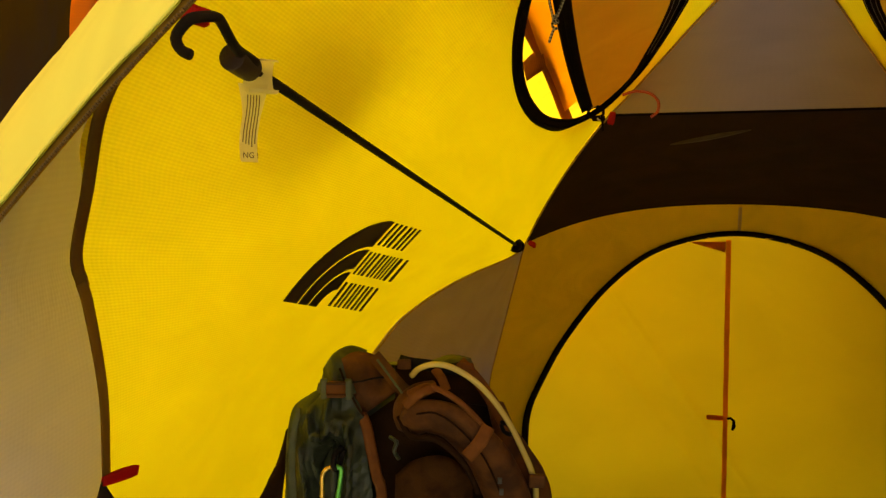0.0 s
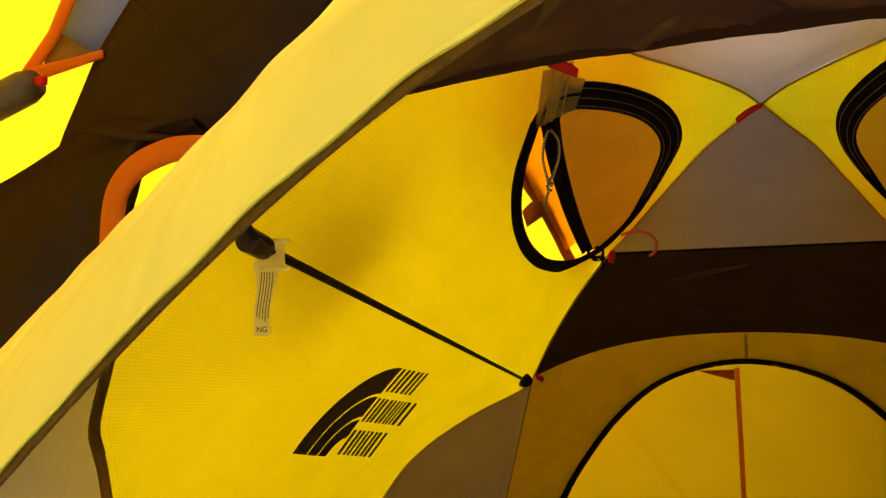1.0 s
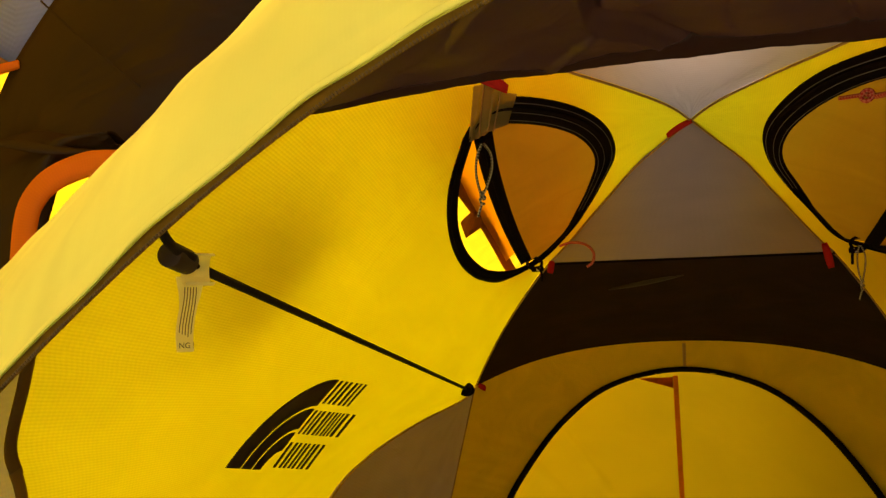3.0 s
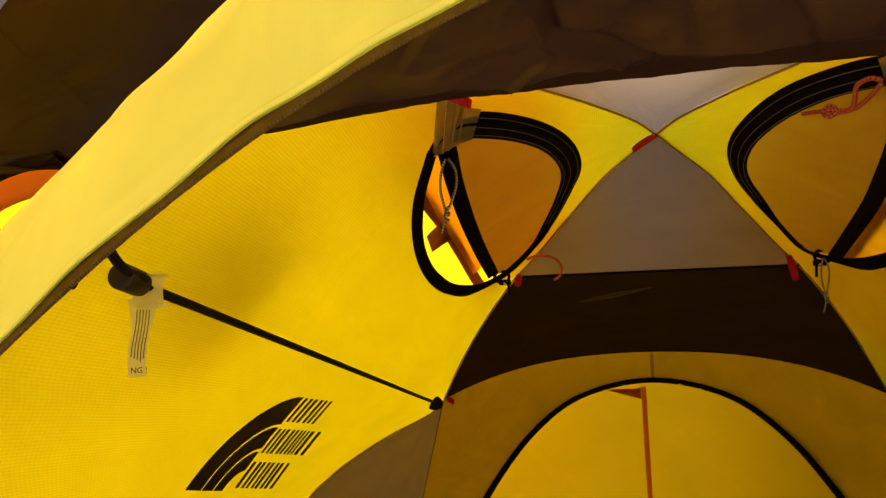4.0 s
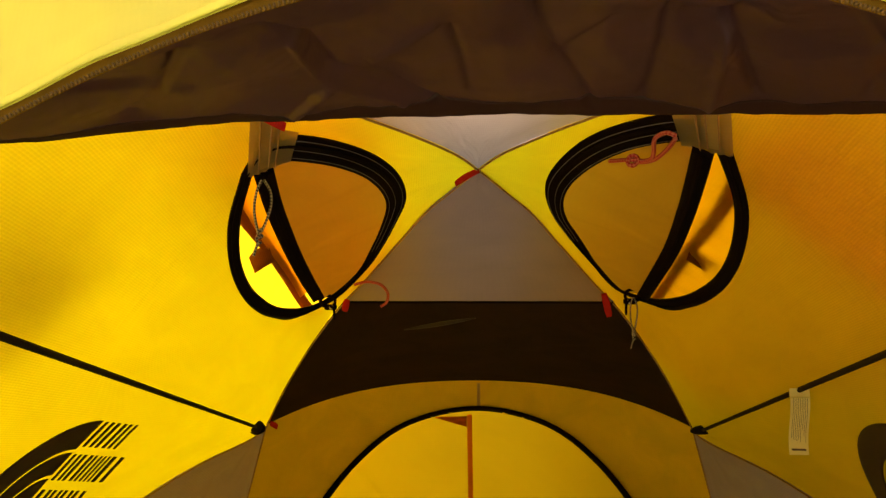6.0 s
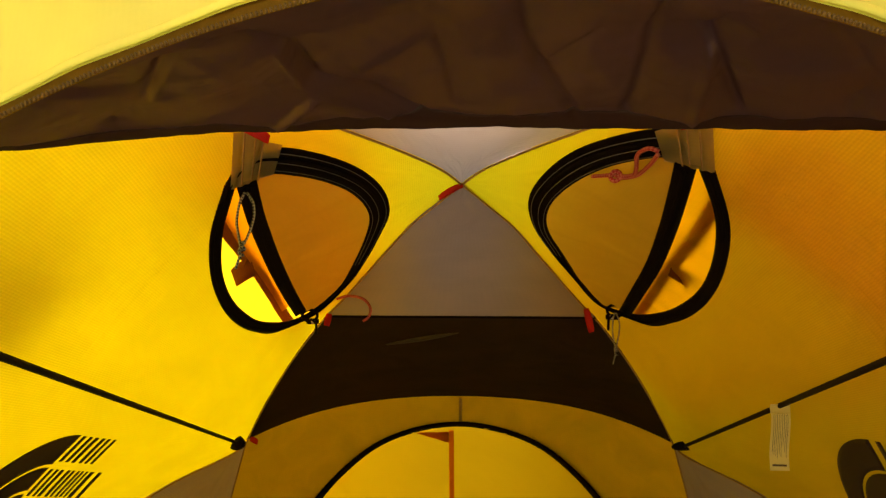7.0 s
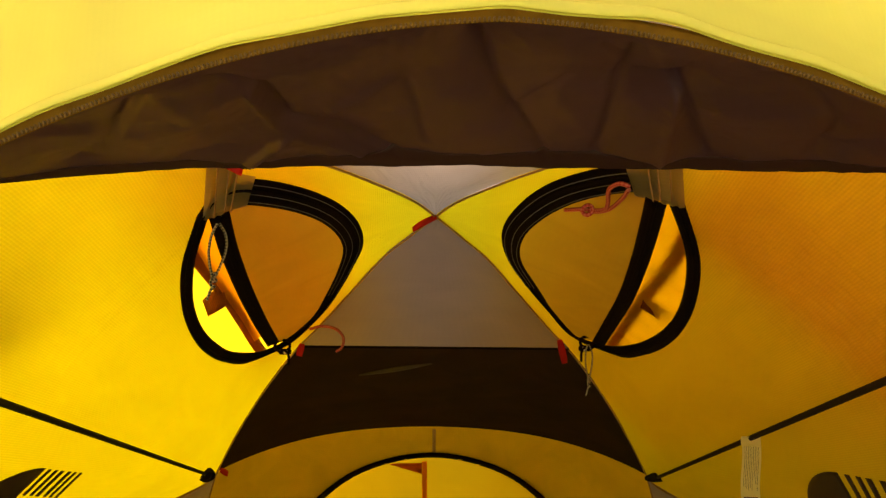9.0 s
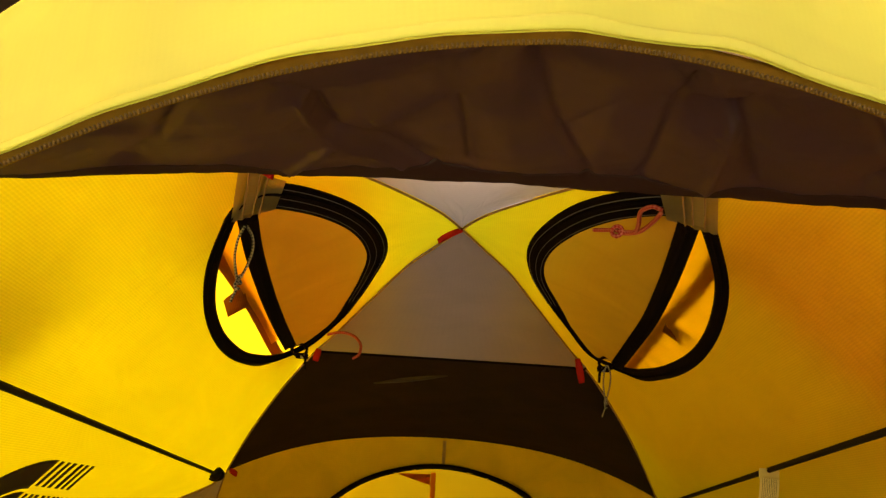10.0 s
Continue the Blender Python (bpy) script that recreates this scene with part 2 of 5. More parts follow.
def smooth(points, n):
    """n + 1 points along a Catmull-Rom curve through the points, spaced evenly by chord."""
    p = [np.array(q, float) for q in points]
    p = [2 * p[0] - p[1]] + p + [2 * p[-1] - p[-2]]
    fine = []
    for i in range(1, len(p) - 2):
        a, b, c, d = p[i - 1:i + 3]
        for s in np.linspace(0, 1, 16, endpoint=False):
            fine.append(0.5 * (2 * b + (c - a) * s + (2 * a - 5 * b + 4 * c - d) * s * s + (3 * b - a - 3 * c + d) * s ** 3))
    fine.append(p[-2])
    fine = np.array(fine)
    run = np.concatenate([[0], np.cumsum(np.linalg.norm(np.diff(fine, axis=0), axis=1))])
    want = np.linspace(0, run[-1], n + 1)
    return np.stack([np.interp(want, run, fine[:, k]) for k in range(fine.shape[1])], 1)


def grid(rows, thick=0.0, keep=None, uvs=None):
    """A sheet through rows of points, with UVs in metres; keep(point): which faces stay; thick: its thickness."""
    bm = bmesh.new()
    layer = bm.loops.layers.uv.new("UVMap")
    rows = np.array(rows, float)
    across = np.concatenate([[0], np.cumsum(np.linalg.norm(np.diff(rows, axis=1), axis=2).mean(axis=0))])
    along = np.concatenate([[0], np.cumsum(np.linalg.norm(np.diff(rows, axis=0), axis=2).mean(axis=1))])
    vs = [[bm.verts.new(p) for p in r] for r in rows]
    for i in range(len(vs) - 1):
        for j in range(len(vs[0]) - 1):
            c = [(i, j), (i, j + 1), (i + 1, j + 1), (i + 1, j)]
            if keep and not keep(sum((rows[a][b] for a, b in c)) / 4):
                continue
            q = [vs[a][b] for a, b in c]
            try:
                fc = bm.faces.new(q)
            except ValueError:
                continue
            for lp, (a, b) in zip(fc.loops, c):
                lp[layer].uv = uvs[a][b] if uvs is not None else (across[b], along[a])
    bmesh.ops.delete(bm, geom=[v for v in bm.verts if not v.link_faces], context="VERTS")
    bmesh.ops.remove_doubles(bm, verts=bm.verts, dist=1e-5)
    bm.normal_update()
    if thick:
        bmesh.ops.solidify(bm, geom=bm.faces[:], thickness=thick)
    return bm


def tube(points, r, sides=8, taper=None, flat=1.0):
    """A round cord along points, capped, with UVs in metres."""
    bm = bmesh.new()
    layer = bm.loops.layers.uv.new("UVMap")
    p = [Vector(q) for q in points]
    rings, side = [], None
    for i, q in enumerate(p):
        d = (p[min(i + 1, len(p) - 1)] - p[max(i - 1, 0)]).normalized()
        if side is None:
            side = d.orthogonal().normalized()
        side = (side - d * side.dot(d)).normalized()
        up = d.cross(side)
        k = r * (taper[i] if taper is not None else 1)
        rings.append([bm.verts.new(q + float(k) * (math.cos(2 * math.pi * s / sides) * side + flat * math.sin(2 * math.pi * s / sides) * up)) for s in range(sides)])
    run = 0.0
    for i in range(len(rings) - 1):
        step = (p[i + 1] - p[i]).length
        for s in range(sides):
            s2 = (s + 1) % sides
            fc = bm.faces.new([rings[i][s], rings[i][s2], rings[i + 1][s2], rings[i + 1][s]])
            for lp, uv in zip(fc.loops, ((s / sides * 6.28 * r, run), ((s + 1) / sides * 6.28 * r, run), ((s + 1) / sides * 6.28 * r, run + step), (s / sides * 6.28 * r, run + step))):
                lp[layer].uv = uv
        run += step
    bm.faces.new(rings[0][::-1])
    bm.faces.new(rings[-1])
    return bm


def ribbon(points, sides, width, thick=0.0015):
    """A flat tape along points; sides: the direction of its width at each point; width: one or one a point."""
    w = np.broadcast_to(np.array(width, float), (len(points),))
    rows = [[np.array(p) + np.array(s) * wi * k for k in (-0.5, -0.17, 0.17, 0.5)] for p, s, wi in zip(points, sides, w)]
    return grid(rows, thick)


def block(size, bevel=0.002, m=Matrix(), segments=2):
    bm = bmesh.new()
    bmesh.ops.create_cube(bm, size=1.0, matrix=m @ Matrix.Diagonal((*size, 1)))
    if bevel:
        bmesh.ops.bevel(bm, geom=bm.edges[:], offset=bevel, segments=segments, profile=0.6, affect="EDGES")
    bm.loops.layers.uv.new("UVMap")
    return bm


# ---- the tent's skin ----
HALF, POWER = 0.74, 1.8


def roof(y):
    return 1.185 - 0.093 * y


def skin(x, y, lift=0.0):
    """The point of the stretched canopy above or beside (x, y); lift: metres outwards."""
    q = min(abs(x) / HALF, 1.0)
    z = roof(y) * (1 - q ** POWER) ** (1 / POWER)
    p = Vector((x, y, z))
    if lift:
        p += skin_normal(p) * lift
    return p


def skin_normal(p):
    hgt = roof(p.y)
    return Vector((math.copysign((abs(p.x) / HALF) ** (POWER - 1) / HALF, p.x), 0.093 / hgt * 0.6, (max(p.z, 1e-4) / hgt) ** (POWER - 1) / hgt)).normalized()


def arc_of(x):
    return math.copysign(math.asin(min(1.0, (abs(x) / HALF) ** (POWER / 2))), x)


def on_arc(a, y, lift=0.0):
    x = math.copysign(HALF * abs(math.sin(a)) ** (2 / POWER), a)
    if abs(x) >= HALF * 0.9999:
        return Vector((x, y, 0))
    return skin(x, y, lift)


def stretched(c1, c2, n, m, lift=0.0, sag=0.0):
    """Rows of a canopy panel between two curves given as (x, y) on the skin; sag: how far its middle is drawn inwards."""
    a = smooth([(arc_of(x), y) for x, y in c1], n)
    b = smooth([(arc_of(x), y) for x, y in c2], n)
    rows = []
    for p, q in zip(a, b):
        rows.append([on_arc(*(p + (q - p) * k), lift - sag * 4 * k * (1 - k)) for k in np.linspace(0, 1, m + 1)])
    return rows


def mirrored(c, s):
    return [(s * x, y) for x, y in c]


POLE_FAR = [(0, 1.17), (0.034, 1.25), (0.068, 1.322), (0.106, 1.423), (0.130, 1.48), (0.163, 1.556), (0.202, 1.634), (0.243, 1.70), (0.360, 1.92), (0.478, 2.15)]
ARC_LOW = [(0.50, 2.10), (0.53, 1.80), (0.562, 1.59), (0.596, 1.515), (0.66, 1.44), (0.738, 1.40)]
POLE_NEAR = [(0, 1.17), (0.022, 1.115), (0.065, 1.033), (0.115, 0.932), (0.155, 0.82), (0.20, 0.72), (0.30, 0.645), (0.425, 0.650)]
STRIP_LOW = [(0.461, 0.681), (0.494, 0.706), (0.52, 0.749), (0.568, 0.822), (0.612, 0.874), (0.68, 0.95), (0.738, 1.0)]
# each vent's tape, outer and inner edge, and its flap's free edge, by side; distances from the middle and along the tent
VENT_OUT = {
    -1: [(0.2150, 0.954), (0.2535, 1.046), (0.2814, 1.148), (0.2998, 1.252), (0.3095, 1.353), (0.3095, 1.455), (0.2941, 1.559), (0.2376, 1.608), (0.1762, 1.523), (0.1403, 1.428), (0.1111, 1.326), (0.0887, 1.225), (0.0902, 1.124), (0.1140, 1.027), (0.1607, 0.932), (0.1901, 0.922)],
    1: [(0.2100, 0.910), (0.2512, 1.002), (0.2780, 1.103), (0.2948, 1.207), (0.3017, 1.307), (0.2992, 1.408), (0.2837, 1.512), (0.2234, 1.568), (0.1696, 1.483), (0.1269, 1.391), (0.0939, 1.292), (0.0785, 1.188), (0.0865, 1.088), (0.1108, 0.990), (0.1571, 0.896), (0.1840, 0.880)]}
VENT_INN = {
    -1: [(0.2118, 0.973), (0.2420, 1.049), (0.2698, 1.149), (0.2869, 1.252), (0.2942, 1.354), (0.2926, 1.452), (0.2716, 1.550), (0.2367, 1.572), (0.1895, 1.518), (0.1571, 1.422), (0.1303, 1.322), (0.1131, 1.224), (0.1193, 1.127), (0.1460, 1.040), (0.1895, 0.956), (0.2022, 0.955)],
    1: [(0.1999, 0.920), (0.2391, 1.005), (0.2657, 1.106), (0.2812, 1.209), (0.2856, 1.306), (0.2811, 1.407), (0.2626, 1.506), (0.2239, 1.555), (0.1796, 1.479), (0.1430, 1.385), (0.1109, 1.286), (0.1039, 1.189), (0.1167, 1.093), (0.1429, 1.003), (0.1786, 0.930), (0.1921, 0.915)]}
VENT_EDGE = {
    -1: [(0.1997, 0.966), (0.2138, 1.069), (0.2299, 1.224), (0.2424, 1.375), (0.2529, 1.530)],
    1: [(0.1925, 0.924), (0.2026, 0.988), (0.2168, 1.087), (0.2321, 1.217), (0.2432, 1.361), (0.2538, 1.509)]}


def vent_loop(s, k):
    """The loop on the side s, a share k of the way from the tape's outer edge to its inner one."""
    return [(s * (p[0] + (q[0] - p[0]) * k), p[1] + (q[1] - p[1]) * k) for p, q in zip(VENT_OUT[s], VENT_INN[s])]


def inside(poly, x, y):
    hit = False
    for (x1, y1), (x2, y2) in zip(poly, poly[1:] + poly[:1]):
        if (y1 > y) != (y2 > y) and x < (x2 - x1) * (y - y1) / (y2 - y1) + x1:
            hit = not hit
    return hit


ground = new("ground", bpy.data.meshes.new("ground"))
gb = grid([[(x, y, -0.175) for x in (-400, -40, -4, 0, 4, 40, 400)] for y in (-400, -40, -4, 1, 6, 40, 400)])
gb.to_mesh(ground.data)
gb.free()
ground.data.materials.append(SOIL)
tagged(ground, "short dry grass under and around the tent", "ground", kind="structure")
fl = new("floor", bpy.data.meshes.new("floor"))
BASE = -0.16


def tub(u, y):
    """The floor's cross-section: flat, with sides that rise to the walls."""
    k = max(0.0, abs(u) - 0.84) / 0.16
    return (math.copysign(min(abs(u), 0.84) / 0.84 * 0.69 + 0.057 * k, u), y, BASE + 0.20 * k + (0.004 * math.sin(9 * u + 5 * y) if not k else 0.0))


fb = grid([[tub(u, y) for u in np.linspace(-1, 1, 51)] for y in np.linspace(0.25, 2.80, 50)])
fb.to_mesh(fl.data)
fb.free()
fl.data.materials.append(FLOOR)
fl.data.shade_smooth()
tagged(fl, "thin brown nylon tent floor with raised sides", "floor", kind="structure")

tent = thing("inner_tent", "yellow and grey ripstop dome tent seen from its open door", "tent")


def vent_path(c, s):
    """A path of the vent on the side s; the two vents hang a little askew."""
    return [(s * x, y - s * 0.17 * (x - 0.125)) for x, y in c]


# side walls with a hole for each vent
for s in (-1, 1):
    mid = vent_loop(s, 0.45)
    vent_ring = [tuple(p) for p in smooth(mid + mid[:1], 90)[:-1]]
    c1 = mirrored(POLE_FAR + ARC_LOW, s)
    c2 = mirrored(POLE_NEAR + STRIP_LOW, s)
    rows = []
    slope, mid_w, half_w = (0.60, 0.975, 0.075) if s < 0 else (0.37, 0.875, 0.13)
    for r in stretched(c1, c2, 200, 320):
        row = []
        for p in r:
            x, y = abs(p.x), p.y
            w = y - slope * (x - 0.2)
            pull = max(0.0, 1 - (abs(w - mid_w) / half_w) ** 2) * max(0.0, min(1.0, (x - 0.21) / 0.04)) * max(0.0, 1 - (x - 0.21) / (0.19 if s < 0 else 0.26)) ** 0.7
            crease = (0.0032 if s < 0 else 0.0055) * pull * (math.sin(w * 430 + 5 * noise.noise((w * 9, x * 4, s))) * 0.6 + 1.5 * noise.noise((w * 55, x * 2.0, 3 + s)))
            tug = max(0.0, 1 - math.hypot(x - 0.47, (y - 2.08) * 0.6) / 0.17)
            crease += 0.0035 * tug * noise.noise((math.atan2(x - 0.485, y - 2.2) * 7, 0.4, s))
            row.append(p + skin_normal(p) * (crease + 0.0015 * noise.noise((x * 9, y * 9, s))) if 0.2 < p.z else p)
        rows.append(row)
    wall = part("side_panel", grid(rows, keep=lambda p, ring=vent_ring: not inside(ring, p[0], p[1])), YELLOW, tent, "bright yellow ripstop side wall lit by the sun")

# grey roof panels
pf = smooth(POLE_FAR, 60)
seam_i = int(np.argmin(abs(pf[:, 1] - 1.675)))
rows = []
for x, y in pf[:seam_i + 1]:
    l, r = skin(-x - 0.002, y, 0.001), skin(x + 0.002, y, 0.001)
    rows.append([l + (r - l) * k + Vector((0, 0, 0.10 * 4 * k * (1 - k) * x * (1 - x / float(pf[seam_i][0])))) for k in np.linspace(0, 1, 25)])
part("roof_panel", grid(rows), GREY, tent, "grey triangular roof panel")
part("roof_panel", grid(stretched([(-x - 0.002, y) for x, y in POLE_NEAR], [(x + 0.002, y) for x, y in POLE_NEAR], 60, 40, 0.001)), LIT_GREY, tent, "grey roof panel near the door, its light in the paler grey")


# dark band and far end
DOOR = [(0.60, -0.15), (0.57, 0.03), (0.545, 0.20), (0.495, 0.32), (0.422, 0.45), (0.312, 0.59), (0.182, 0.685), (0, 0.724)]
def far_arch(t):
    """The lower edge of the dark band, t from -1 (one knot) to 1 (the other)."""
    return Vector((0.478 * t, 2.42 - 0.27 * t * t, 0.797 - 0.05 * t * t - 0.043 * t ** 4))


rows = []
for i, (x, y) in enumerate(pf[seam_i:]):
    v = i / (len(pf) - 1 - seam_i)
    l, r = skin(-x, y), skin(x, y)
    row = []
    for t in np.linspace(-1, 1, 41):
        base = l + (r - l) * (t + 1) / 2
        a = far_arch(t) - far_arch(1)
        row.append(base + Vector((0, a.y, a.z)) * v ** 1.5)
    rows.append(row)
part("roof_band", grid(rows), DARK, tent, "dark brown band above the rear door")


def end_half(z):
    return np.interp(z, (0, 0.353, 0.704), (0.70, 0.604, 0.478))


def far_end(x, z):
    """The rear wall's place at (x, z)."""
    t = min(1.0, abs(x) / end_half(z))
    return Vector((x, 2.48 + 0.36 * (0.72 - z) - (0.33 - 0.12 * (0.7 - z) / 0.7) * t ** 3 if z < 0.72 else 2.48 - (z - 0.72) * 0.8 - 0.33 * t ** 3, z))


rows = []
for v in np.linspace(0, 1, 170):
    row = []
    for t in np.linspace(-1, 1, 231):
        top = far_arch(t)
        z = top.z + (BASE - top.z) * v
        p = far_end(t * end_half(z), z)
        k = max(0, 1 - v * 8)
        wr = max(0.0, 1 - abs(z - 0.42 + 0.5 * (abs(p.x) - 0.5)) / 0.22) * max(0.0, min(1.0, (abs(p.x) - 0.40) / 0.08))
        p.y -= 0.010 * wr * (0.4 - abs(noise.noise((z * 26 - abs(p.x) * 16, p.x * 4, 1.5)))) + 0.003 * noise.noise((p.x * 7, z * 7, 4))
        row.append(p * (1 - k) + top * k)
    rows.append(row)
door_ring = [(-x, z) for x, z in DOOR] + [(x, z) for x, z in DOOR[-2::-1]]
door_ring = [(float(x), float(z)) for x, z in smooth(door_ring, 90)]
part("rear_panel", grid(rows, keep=lambda p: not inside(door_ring, p[0] * 1.008, p[2] + 0.004)), FAR, tent, "yellow nylon rear wall, its yellow toned for softer light")
rear_door = part("rear_door", grid([[far_end(x, z) + Vector((0, 0.006 + 0.010 * math.exp(-((x * 1.6 + z - 0.05) / 0.03) ** 2) + 0.007 * math.exp(-((x * 1.5 + z + 0.12) / 0.03) ** 2), 0)) for x in np.linspace(-0.62, 0.62, 180)] for z in np.linspace(0.74, -0.155, 140)], keep=lambda p: inside(door_ring, p[0] * 0.985, p[2] - 0.007)), DOORFAB, tent, "closed yellow rear door, its yellow toned for light from outside")

# grey corner triangles beside the rear wall
for s in (-1, 1):
    arc = smooth([(arc_of(x), y) for x, y in mirrored([(0.478, 2.15)] + ARC_LOW, s)], 40)
    rows = []
    for i, (a, y) in enumerate(arc):
        p = on_arc(a, y)
        z = 0.704 * (1 - i / 40)
        q = far_end(s * end_half(z), z)
        rows.append([p + (q - p) * k for k in np.linspace(0, 1, 20)])
    part("corner_panel", grid(rows), CORNER, tent, "grey corner panel beside the rear wall")
    # near corner
    low = smooth([(arc_of(x), y) for x, y in mirrored([(0.425, 0.650)] + STRIP_LOW, s)], 40)
    seam = smooth([(s * 0.425, 0.60, 0.868), (s * 0.50, 0.50, 0.66), (s * 0.60, 0.36, 0.35), (s * 0.70, 0.22, 0.0)], 40)
    rows = []
    for (a, y), q in zip(low, seam):
        p = np.array(on_arc(a, y))
        rows.append([p + (q - p) * k + np.array((s * 0.012, 0, 0)) * 4 * k * (1 - k) for k in np.linspace(0, 1, 20)])
    part("corner_panel", grid(rows), LIT_GREY, tent, "grey corner panel beside the open door, its light in the paler grey")

# ---- the near end with its open door ----
def door_arch(x):
    """The door's zipper on the near wall, as far as x from the middle."""
    q = abs(x - 0.0142)
    return Vector((x, 0.400 + 0.0907 * q - 0.03 * q * q, 0.955 - 2.032 * q * q + 3.087 * q ** 4 if q < 0.30 else 0.7971 - 0.886 * (q - 0.30) - 1.2 * (q - 0.30) ** 2))


def near_pole(x):
    """The pole arch behind the door's wall."""
    q = abs(x)
    return Vector((x, 0.442 + 0.32 * q, 1.096 - 0.57 * q))


def arch_side(x):
    """Outwards from the zipper, in the wall."""
    d = (door_arch(x + 0.004) - door_arch(x - 0.004)).normalized()
    return Vector((-d.z, 0.25, d.x)).normalized()


rows = []
for k in np.linspace(-1, 1, 641):
    x = 0.012 + 0.44 * k
    a = door_arch(x) + arch_side(x) * 0.0026 + Vector((0, -0.0008, 0))
    b = near_pole(0.47 * k)
    row = []
    for v in np.linspace(0, 1, 48):
        p = a + (b - a) * v
        bulge = math.sin(math.pi * v) ** 1.3 * 0.008
        rise = max(0.0, min(1.0, (v - 0.14) / 0.1)) * max(0.0, 1 - v)
        gathered = 0.35 + 0.65 * max(0.0, min(1.0, (k + 0.22) / 0.15))
        pleat = 0.0030 * gathered * rise * (0.4 - abs(noise.noise((k * 46, v * 0.8, 1.0)))) + 0.0012 * noise.noise((k * 17, v * 5, 4.0)) - 0.0006 * math.exp(-((v - 0.12) / 0.012) ** 2)
        row.append(p + Vector((0, -bulge - pleat, bulge * 0.6 + pleat)))
    rows.append(row)
surround = part("door_surround", grid(rows), END_LIT, tent, "yellow nylon around the open door, outside light in its paler colour")
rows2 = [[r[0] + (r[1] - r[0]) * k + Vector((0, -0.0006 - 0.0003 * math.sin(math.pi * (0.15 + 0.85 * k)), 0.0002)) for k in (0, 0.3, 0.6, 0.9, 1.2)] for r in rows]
part("hem", grid(rows2, 0.0006), END_LIT, surround, "doubled hem beside the zipper")

xs = np.linspace(-0.43, 0.454, 301)
part("zipper_tape", ribbon([door_arch(x) + arch_side(x) * 0.0021 + Vector((0, 0.0012, 0)) for x in xs], [arch_side(x) for x in xs], 0.0046, 0.0004), ZIPTAPE, surround, "brown zipper tape along the door's edge")
verts, faces, last = [], [], None
for x in np.linspace(-0.43, 0.454, 7000):
    p = door_arch(x)
    if last is None or (p - last).length >= 0.00105:
        last = p
        o = arch_side(x)
        d = o.cross(Vector((0, 1, 0))).normalized()
        e = Vector((0, 1, 0))
        base = len(verts)
        for sx, sy, sz in itertools.product((-1, 1), (-1, 1), (-1, 1)):
            verts.append(p + d * sx * (0.00030 if sz < 0 else 0.00022) + e * (sy * 0.0005 - 0.0002) + o * sz * 0.00052)
        faces += [[base + k for k in fc] for fc in ((0, 1, 3, 2), (4, 6, 7, 5), (0, 4, 5, 1), (2, 3, 7, 6), (0, 2, 6, 4), (1, 5, 7, 3))]
tm = bpy.data.meshes.new("teeth")
tm.from_pydata(verts, [], faces)
teeth = bmesh.new()
teeth.from_mesh(tm)
bpy.data.meshes.remove(tm)
tagged(part("zipper_teeth", teeth, TEETH, surround, "dull brass coil of zipper teeth"), kind="stuff")


# door flap pulled inwards under the roof
def flap_hem(x):
    q = abs(x)
    droop = float(np.interp(x, (-0.30, -0.20, -0.155, -0.115, -0.05, 0.0, 0.1, 0.2, 0.3), (-0.024, -0.0118, -0.0068, -0.0038, -0.0018, -0.0008, -0.0015, -0.0020, -0.011)))
    return Vector((x, 0.595 - 0.25 * max(0, q - 0.20), 0.9756 + droop + 0.0007 * noise.noise((x * 30, 0, 0)) + 0.0006 * noise.noise((x * 110, 2, 0))))


# creases: a run of (x, v), width, height
CREASES = [
    ([(0.005, 0.08), (0.011, 0.30), (0.017, 0.55), (0.027, 0.80), (0.031, 0.95)], 0.0050, 0.0042),
    ([(0.048, 0.15), (0.046, 0.55), (0.043, 0.875)], 0.0050, 0.0036),
    ([(0.041, 0.175), (0.048, 0.26)], 0.003, 0.0022), ([(0.055, 0.40), (0.061, 0.425), (0.065, 0.225)], 0.0036, 0.0038),
    ([(0.061, 0.425), (0.065, 0.52), (0.072, 0.85)], 0.0042, 0.0042), ([(0.062, 0.50), (0.061, 0.675), (0.060, 0.90)], 0.0045, -0.0036),
    ([(-0.056, 0.225), (-0.044, 0.325), (-0.038, 0.60), (-0.029, 0.675), (-0.016, 0.825), (-0.009, 0.90)], 0.0036, 0.0046),
    ([(-0.047, 0.345), (-0.041, 0.62), (-0.031, 0.76), (-0.018, 0.885)], 0.0030, -0.0030),
    ([(-0.007, 0.45), (-0.004, 0.60), (-0.001, 0.825)], 0.0035, 0.0022), ([(-0.038, 0.70), (-0.049, 0.925)], 0.005, -0.0040),
    ([(0.033, 0.40), (0.019, 0.65)], 0.004, 0.0022), ([(-0.012, 0.425), (-0.027, 0.575)], 0.004, -0.0026), ([(0.10, 0.75), (0.118, 0.69)], 0.003, 0.0026),
    ([(0.085, 0.15), (0.105, 0.55), (0.10, 0.85)], 0.006, 0.0030), ([(-0.075, 0.3), (-0.09, 0.8)], 0.006, 0.004), ([(0.12, 0.3), (0.14, 0.8)], 0.006, 0.004)]


